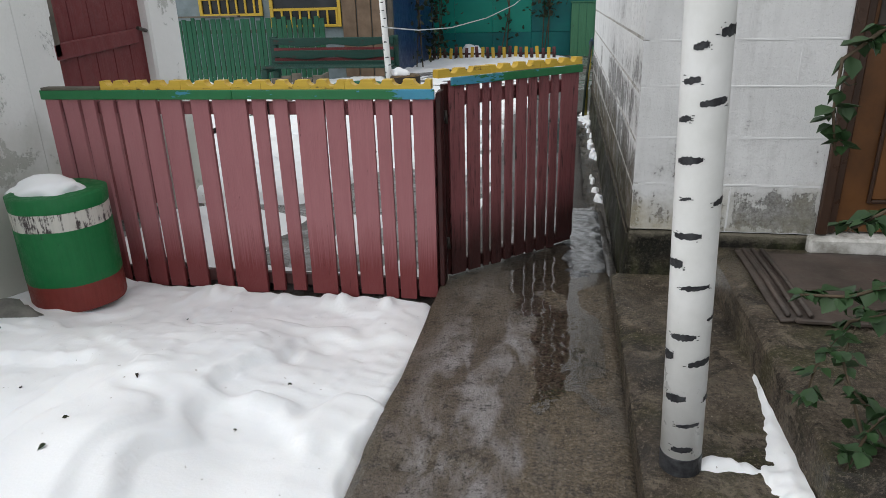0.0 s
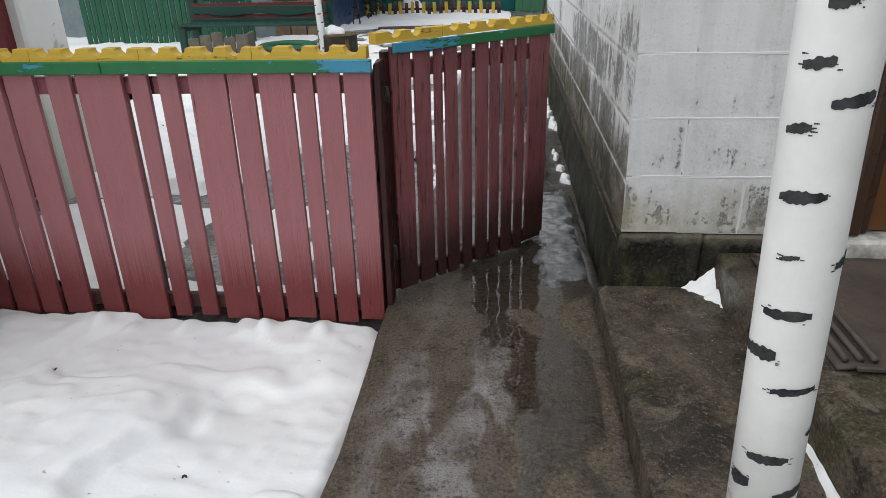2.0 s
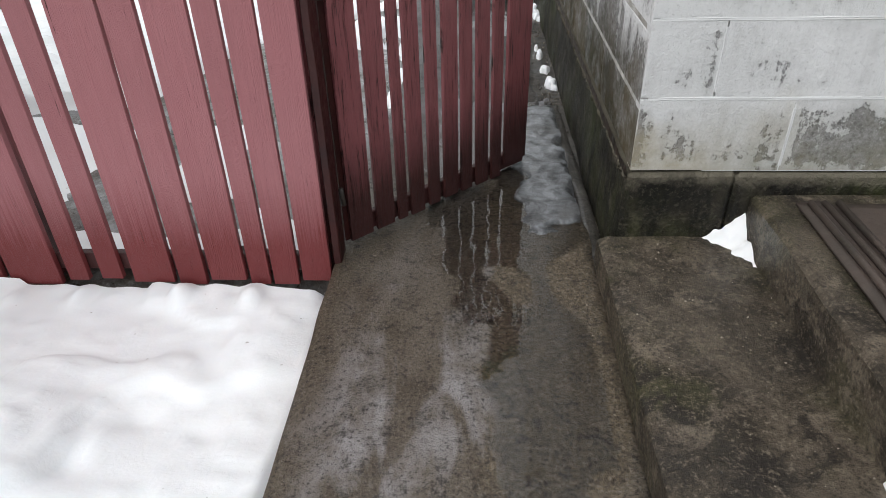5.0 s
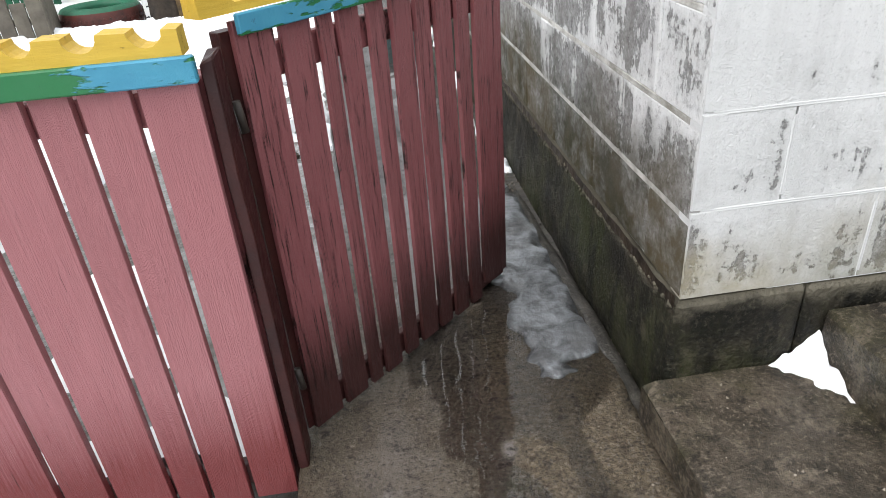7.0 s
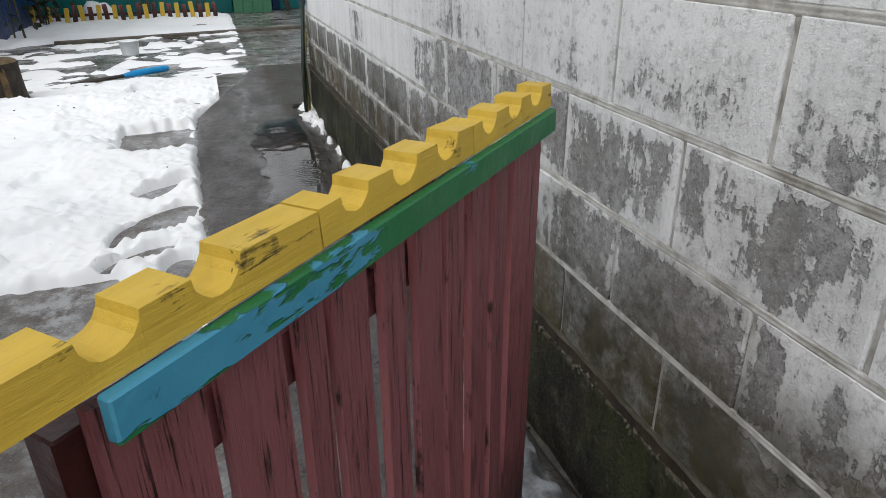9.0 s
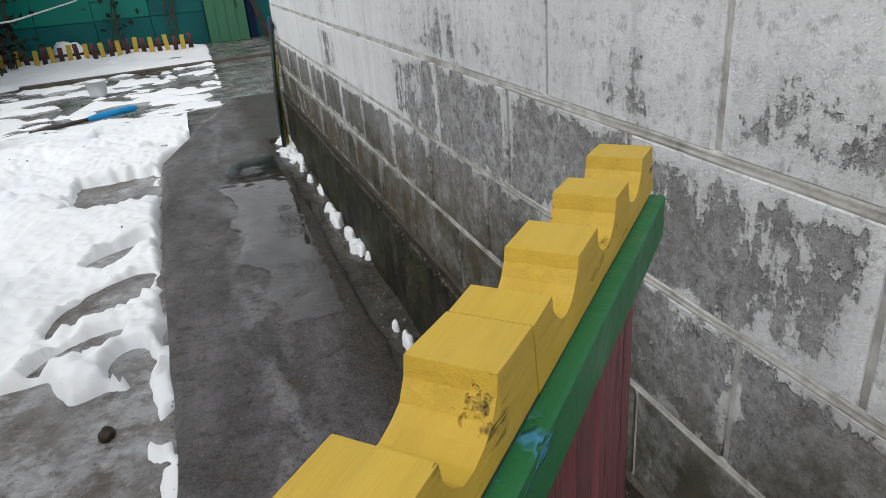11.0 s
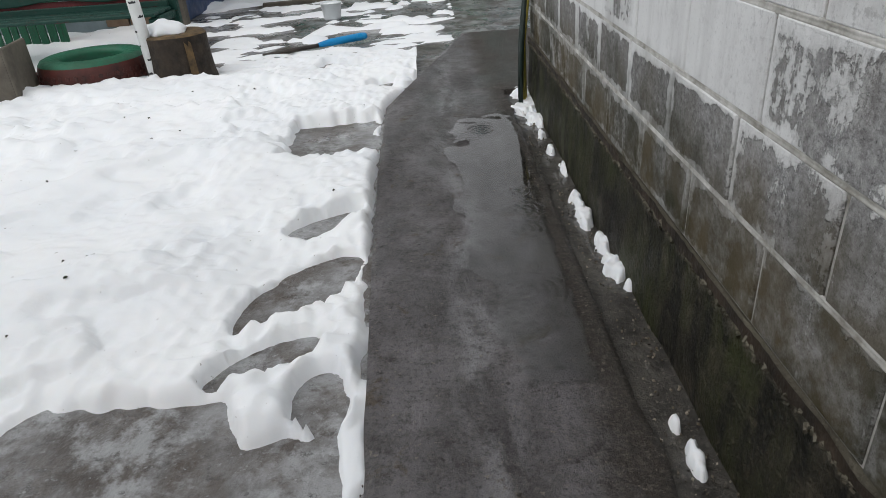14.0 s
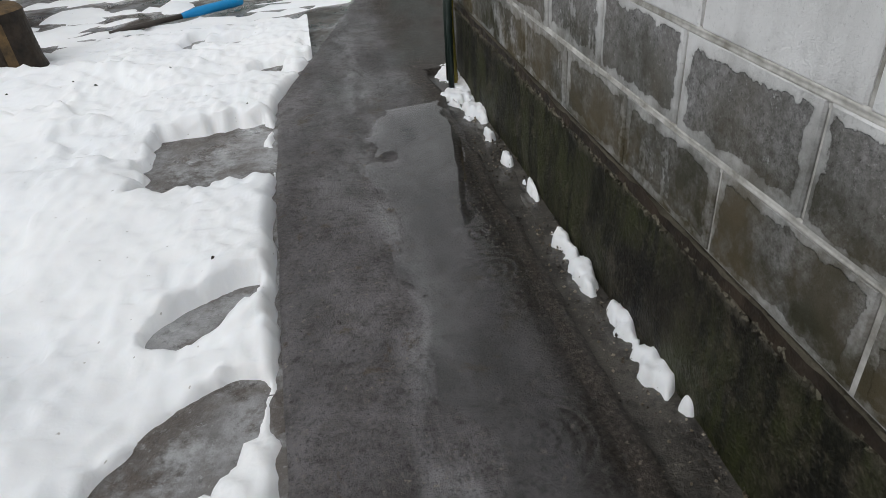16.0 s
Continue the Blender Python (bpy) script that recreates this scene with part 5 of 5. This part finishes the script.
# hoses and rods that lean on the far wall corner
for i, (dx, dy, mat_, r, top) in enumerate(((-.03, -.03, HOSE_YELLOW, .011, .55), (-.055, -.06, HOSE_DARK, .014, .80), (-.015, .02, HOSE_YELLOW, .010, .70), (-.045, .05, HOSE_DARK, .012, .62))):
    ob = solid("hose_pipe" if i < 3 else "iron_rod", tube([(.385 + dx, 8.02 + dy, -.04), (.375 + dx * .6, 8.04 + dy, .3), (.398 + dx * .2, 8.10 + dy, top)], r, 10), mat_,
               "yellow garden pipe leaning on the wall" if mat_ is HOSE_YELLOW else "dark green pipe leaning on the wall", "pipe", smooth=True)
solid("blue_rag", clump((.025, .05, .06), 3.3), BLUE, "dark blue cloth over the pipes", "cloth", smooth=True, m=pose(.39, 8.1, .76))

# low striped border fence
border = empty("border_fence", pose(-3.40, 15.62, -.05, 0, 0, -1), "low border fence of maroon and yellow pickets", "fence")
random.seed(4)
pick = [link_mesh("picket", box(-.036, .036, -.012, .012, 0, .27, .006), m) for m in (DARKRED, YELLOW)]
for i in range(27):
    piece("picket", pick[i % 2], border, pose(.06 + i * .123, 0, random.uniform(-.04, .02), 0, random.uniform(-5, 5)))
part("rail", box(0, 3.3, .014, .03, .10, .14, .003), DARKRED, border)
solid("trim_kerb", box(-2.3, 2.6, -.04, .04, -.08, -.015, .01), OLD_BOARD, "dark edging board in the ice", "kerb", kind="structure", m=pose(0, 13.4, 0, 0, 0, 9))

# ---------- buildings behind ----------
green_fence = empty("green_slat_fence", pose(-6.6, 11.15, -.05), "tall green painted slat fence", "fence")
slats = [link_mesh("slat", box(-.5, .5, -.01, .01, 0, 1.10, .0), GREEN_SLAT), link_mesh("slat", box(-.5, .5, -.013, .013, 0, 1.07, .0), GREEN_SLAT)]
random.seed(6)
x = 0.0
n = 0
while x < 2.72:
    w = random.uniform(.06, .085)
    piece("slat", slats[n % 2], green_fence, pose(x + w / 2, random.uniform(-.01, .01), random.uniform(-.02, .02), 0, random.uniform(-.6, .6)) @ Matrix.Diagonal((w, 1, 1, 1)))
    x += w + .020
    n += 1
for z in (.25, .85):
    part("rail", box(0, 2.72, .014, .05, z, z + .06, .004), OLD_BOARD, green_fence)
part("top_board", box(0, 1.25, -.05, .06, 1.115, 1.142, .004), OLD_BOARD, green_fence, "mossy grey top board")

cottage = empty("cottage", pose(-9.0, 12.0, -.06), "blue-grey rendered cottage with yellow window frames", "house")
part("wall", box(0, 6.02, .0, .25, 0, 2.8, .01), GREY_WALL, cottage, "blue-grey rendered wall")
part("wall", box(5.8, 6.015, .251, 4.4, 0, 2.8, .01), BLUE, cottage, "deep blue painted side wall")
part("roof", box(-.3, 6.5, -.3, 4.3, 2.81, 2.95, .01), OLD_BOARD, cottage, "grey roof")
for x0, x1, z0 in ((2.5, 3.72, 1.12), (3.86, 5.18, .91)):
    win = part("window", box(x0, x1, -.012, -.002, z0, 2.2), DARK_GAP, cottage, "dark pane")
    for a in ((x0, x0 + .06), (x1 - .06, x1)):
        part("frame", box(a[0], a[1], -.05, -.014, z0, 2.2, .004), YELLOW, win, "yellow window frame")
    for z in (z0, z0 + .28, 2.14):
        part("frame", box(x0 + .06, x1 - .06, -.048, -.014, z, z + .045, .004), YELLOW, win)
    k = x0 + .2
    while k < x1 - .1:
        part("bar", box(k, k + .035, -.044, -.02, z0 + .05, z0 + .28, .003), YELLOW, win)
        k += .17
for i in range(3):
    part("board", box(5.21 + i * .27, 5.46 + i * .27, -.07, -.04, .05, 2.3, .006), BROWN_BOARD, cottage, "bare brown upright board")
part("corner_post", box(6.025, 6.11, -.06, .05, 0, 2.6, .008), OLD_BOARD, cottage, "grey corner post")

annex = empty("teal_annex", pose(-3.4, 16.5, -.06), "teal and turquoise sheet-clad outbuilding", "shed")
x = 0.0
for i in range(4):
    part("lower_panel", box(i * .9, i * .9 + .893, -.01, .02, 0, .54, .004), TEAL, annex, "teal lower sheet")
    part("upper_panel", box(i * .9, i * .9 + .893, -.02, .015, .545, 2.6, .004), TURQ if i in (0, 1, 2) else TEAL, annex, "turquoise upper sheet")
part("corner_panel", box(-.45, -.01, -.05, .03, 0, 2.6, .006), BLUE, annex, "deep blue corner panel")
part("roof", box(-.6, 5.5, -.2, 3.5, 2.61, 2.75, .01), OLD_BOARD, annex)
part("back_wall", box(-.45, 5.5, .2, .3, 0, 2.6, .01), TEAL, annex)
cab = empty("green_locker", pose(.20, 16.25, -.06), "pale green boarded locker beside the annex", "locker")
for i in range(4):
    part("board", box(i * .172, i * .172 + .168, 0, .03, 0, 1.16, .004), LIGHT_GREEN, cab)
part("side", box(.66, .688, .031, .20, 0, 1.16, .004), LIGHT_GREEN, cab)
part("top", box(-.02, .72, -.02, .22, 1.162, 1.19, .004), LIGHT_GREEN, cab)
part("handle", box(.53, .55, -.02, -.001, .55, .72, .004), SHAFT, cab, "dark handle")
solid("blue_post", box(.93, 1.07, 16.6, 16.75, -.06, 2.6, .01), BLUE, "tall deep blue painted post", "post")
swing = empty("orange_swing", pose(1.5, 17.5, -.06), "orange tubular garden swing frame", "swing")
for a, c in (((-.35, 0, 0), (-.05, 0, 1.9)), ((.35, 0, 0), (.05, 0, 1.9)), ((-.3, .0, .8), (.3, 0, .8)), ((-.28, .02, 1.1), (.25, .02, 1.1))):
    part("tube", tube([a, c], .022, 8), ORANGE, swing, smooth=True)
solid("leaning_board", box(-.05, .05, -.02, .02, 0, 1.0, .006), SHAFT, "dark plank leaning by the locker", "plank", m=pose(1.2, 16.3, -.05, 0, -14, 0))
solid("wall_far", box(.95, 9, 19.0, 19.2, -.1, 2.4), OLD_BOARD, "grey board boundary fence", "wall", kind="structure")
solid("wall_far", box(-12, -3.9, 16.9, 17.1, -.1, 2.4), OLD_BOARD, "grey board boundary fence", "wall", kind="structure")
solid("wall_far", box(9, 9.2, -12, 19.2, -.1, 2.4), OLD_BOARD, "grey board boundary fence", "wall", kind="structure")
solid("boulder", clump((.22, .16, .22), 5.5), STONE, "pale stump stone at the border", "stone", smooth=True, m=pose(-3.35, 13.35, .05))
rope = tube([(-2.25, 8.9, .95), (-2.0, 9.9, .86), (-1.7, 11.0, .84), (-1.3, 12.4, .93), (-.9, 13.6, 1.12), (-.3, 15.2, 1.65), (.1, 16.4, 2.2)], .008, 8)
solid("rope_line", rope, ROPE, "pale sagging rope tied to the thin pole", "rope", smooth=True)
snowy = solid("snow_lump", clump((.28, .2, .25), 9.1), SNOW, "snow heap on a pot at the annex", "snow", smooth=True, m=pose(-2.05, 16.1, .0))


def leaf_mesh(name, material, l, w):
    b = bmesh.new()
    pts = [(0, 0, 0), (w * .6, l * .3, .004), (w * .75, l * .55, 0), (0, l, -.012), (-w * .75, l * .55, 0), (-w * .6, l * .3, .004)]
    c = b.verts.new((0, l * .5, -.008))
    v = [b.verts.new(p) for p in pts]
    for i in range(6):
        b.faces.new((c, v[i], v[(i + 1) % 6]))
    return link_mesh(name, b, material, True)


random.seed(12)
dry = [leaf_mesh("leaf", DRY_LEAF, .11, .06), leaf_mesh("leaf", LEAF, .09, .05)]
for cx, cy, n, zlo in ((-2.70, 15.3, 290, .1), (-.40, 16.35, 190, .85), (-1.35, 16.35, 40, .35), (-2.82, 13.9, 60, .1)):
    vine = empty("climbing_vine", pose(cx, cy, -.06), "withered climbing vine on the teal wall", "vine")
    for k in range(3):
        part("stem", tube([(random.uniform(-.1, .1), 0, 0), (random.uniform(-.15, .15), .05, 1.0), (random.uniform(-.2, .2), .05, 2.4)], .012, 6), STEM, vine)
    for k in range(n):
        p = pose(random.gauss(0, .17), random.uniform(-.08, .02), random.uniform(zlo, 2.2), random.uniform(100, 200), random.uniform(-40, 40), random.uniform(0, 360))
        piece("leaf", dry[k % 5 == 0], vine, p)

# leafy shrub by the porch
shrub = empty("porch_shrub", pose(.93, 1.40, .0), "thin leafy shrub growing beside the porch", "shrub")
green = [leaf_mesh("leaf", LEAF, .048, .026), leaf_mesh("leaf", LEAF, .032, .017)]
random.seed(15)
for path in ([(0, 0, 0), (-.03, .04, .35), (.0, .08, .75), (-.06, .06, 1.05), (-.10, .10, 1.32)], [(.06, .03, 0), (.10, .10, .5), (.06, .14, .95), (.0, .16, 1.22)],
             [(.0, .02, 0), (-.05, .10, .22), (-.10, .22, .42), (-.02, .34, .52)], [(.05, -.02, 0), (.02, .06, .18), (-.06, .10, .34), (-.12, .14, .40)],
             [(.04, .0, 0), (.07, .02, .6), (.04, .02, 1.15), (-.08, .02, 1.34), (-.23, .02, 1.23)], [(-.08, .02, 1.34), (-.23, .02, 1.24), (-.30, .02, 1.18), (-.30, .02, 1.08), (-.28, .03, 1.0)],
             [(.06, .02, .75), (-.06, .02, .90), (-.16, .02, .88), (-.23, .02, .83)], [(.05, .01, .5), (-.08, .02, .66), (-.19, .02, .62), (-.24, .02, .50), (-.25, .02, .40)],
             [(.05, .01, .6), (-.10, .02, .72), (-.20, .02, .68), (-.30, .02, .68)], [(.02, 0, .1), (-.05, .02, .42), (-.10, .02, .34), (-.13, .02, .22)]):
    part("stem", tube(path, [.006, .005, .004, .003, .002][:len(path)], 6), STEM, shrub, smooth=True)
    pts = [Vector(p) for p in path]
    for a, c in zip(pts, pts[1:]):
        for k in range(6):
            q = a.lerp(c, random.random()) + Vector((random.gauss(0, .012), random.gauss(0, .012), 0))
            if q.z > .12:
                base = random.uniform(0, 360)
                for j in range(random.choice((1, 2, 3))):
                    piece("leaf", random.choice(green), shrub, Matrix.Translation(q) @ pose(0, 0, 0, random.uniform(-50, 20), random.uniform(-20, 20), base + j * 120))

# small dark leaf litter on the snow
random.seed(31)
bits = [leaf_mesh("dead_leaf", DRY_LEAF, .024, .010), leaf_mesh("dead_leaf", BARK, .018, .007)]
for i in range(46):
    if i < 26:
        x, y = random.uniform(-3.2, -.6), random.uniform(5.6, 8.6)
        z = yard_snow(x, y)
    else:
        x, y = random.uniform(-2.2, -.6), random.uniform(1.0, 2.75)
        z = front_snow(x, y)
    if z > -.04:
        ob = new("dead_leaf", bits[i % 2])
        ob.matrix_basis = pose(x, y, z + .004, random.uniform(-15, 15), random.uniform(-15, 15), random.uniform(0, 360))
        tagged(ob, "small dark dead leaf lying on snow", "leaf", "leaf litter")
solid("pebble", clump((.022, .03, .02), 3.7), BARK, "small black stone on the ice", "stone", smooth=True, m=pose(-.60, 5.02, -.05))

# ---------- pieces of the block walls ----------
random.seed(17)


def block_mesh(w, material, deep=.05, bevel=.004):
    b = box(0, deep, 0, w, 0, COURSE - .010, .0)
    bmesh.ops.bevel(b, geom=[e for e in b.edges if e.verts[0].co.x < .001 and e.verts[1].co.x < .001], offset=bevel, segments=1, affect='EDGES')
    return link_mesh("block", b, material)


full_w, full_s = block_mesh(.388, BLOCK_W), block_mesh(.388, BLOCK_S, .05, .0015)
joint = link_mesh("mortar_joint", bead(WEND - WY - .03, 1.0), MORTAR, True)
upright = link_mesh("mortar_joint", bead(COURSE - .03, 4.0), MORTAR, True)
LINES = [.30, .49, .692, .905, 1.125, 1.335, 1.54, 1.745, 1.95, 2.155, 2.36, 2.53, 2.70]
LAYS = [(3.165, .393), (3.365, .389), (3.175, .41), (3.40, .42)] + [(3.17, .40), (3.37, .40)] * 4
for c, (z0, z1) in enumerate(zip(LINES, LINES[1:])):
    first, pitch = LAYS[c]
    tall = (z1 - z0 - .010) / .19
    cuts = [WY + .002]
    while first < WEND - .08:
        cuts.append(first)
        first += pitch
    cuts.append(WEND + .006)
    for i, (a, e) in enumerate(zip(cuts, cuts[1:])):
        tilt = (0, 0) if i in (0, len(cuts) - 2) else (random.uniform(-.25, .25), random.uniform(-.2, .2))
        piece("block", full_w, wall_west, pose(WX + (random.uniform(-.0015, .002) if i else 0), a, z0 + .005, 0, *tilt) @ Matrix.Diagonal((1, (e - a - .011) / .388, tall, 1)))
        if i and c < 7:
            piece("mortar_joint", upright, wall_west, pose(WX + .006, a - .006, z1 - .017, 90) @ Matrix.Diagonal((.45, tall, .8, 1)))
    if 0 < c < 8:
        piece("mortar_joint", joint, wall_west, pose(WX + .004, WY + .02, z0))

south_bead = link_mesh("mortar_joint", bead(DOOR_X - WX - .03, 2.0), LIMED, True)
south_upright = link_mesh("mortar_joint", bead(.17, 3.0), LIMED, True)
SOUTH = [.30, .515, .722, .935, 1.12, 1.33, 1.54, 1.745, 1.95, 2.155, 2.36, 2.53, 2.70]
for c, (z0, z1) in enumerate(zip(SOUTH, SOUTH[1:])):
    tall = (z1 - z0 - .005) / .19
    cuts = [WX + .046] + ([.83] if c % 2 == 0 else [.61, 1.035]) + [DOOR_X]
    for a, e in zip(cuts, cuts[1:]):
        piece("block", full_s, wall_south, Matrix.Translation((e - .002, WY + random.uniform(-.0006, .0006), z0 + .003)) @ pose(0, 0, 0, 0, 0, 90) @ Matrix.Diagonal((1, (e - a - .004) / .388, tall, 1)))
    for a in cuts[1:-1]:
        piece("mortar_joint", south_upright, wall_south, Matrix.Translation((a, WY + .0015, z0 + .018)) @ pose(0, 0, 0, 0, 0, 90) @ pose(0, 0, 0, 90) @ Matrix.Diagonal((.9, 1, .55, 1)))
    if c:
        piece("mortar_joint", south_bead, wall_south, Matrix.Translation((DOOR_X - .01, WY + .0015, z0)) @ pose(0, 0, 0, 0, 0, 90) @ Matrix.Diagonal((1.0, 1, .6, 1)))
    # the corner return of the long wall
    piece("block", full_s, wall_south, Matrix.Translation((WX + .0495, WY - .0012, z0 + .003)) @ pose(0, 0, 0, 0, 0, 90) @ Matrix.Diagonal((.98, .049 / .388, tall, 1)))
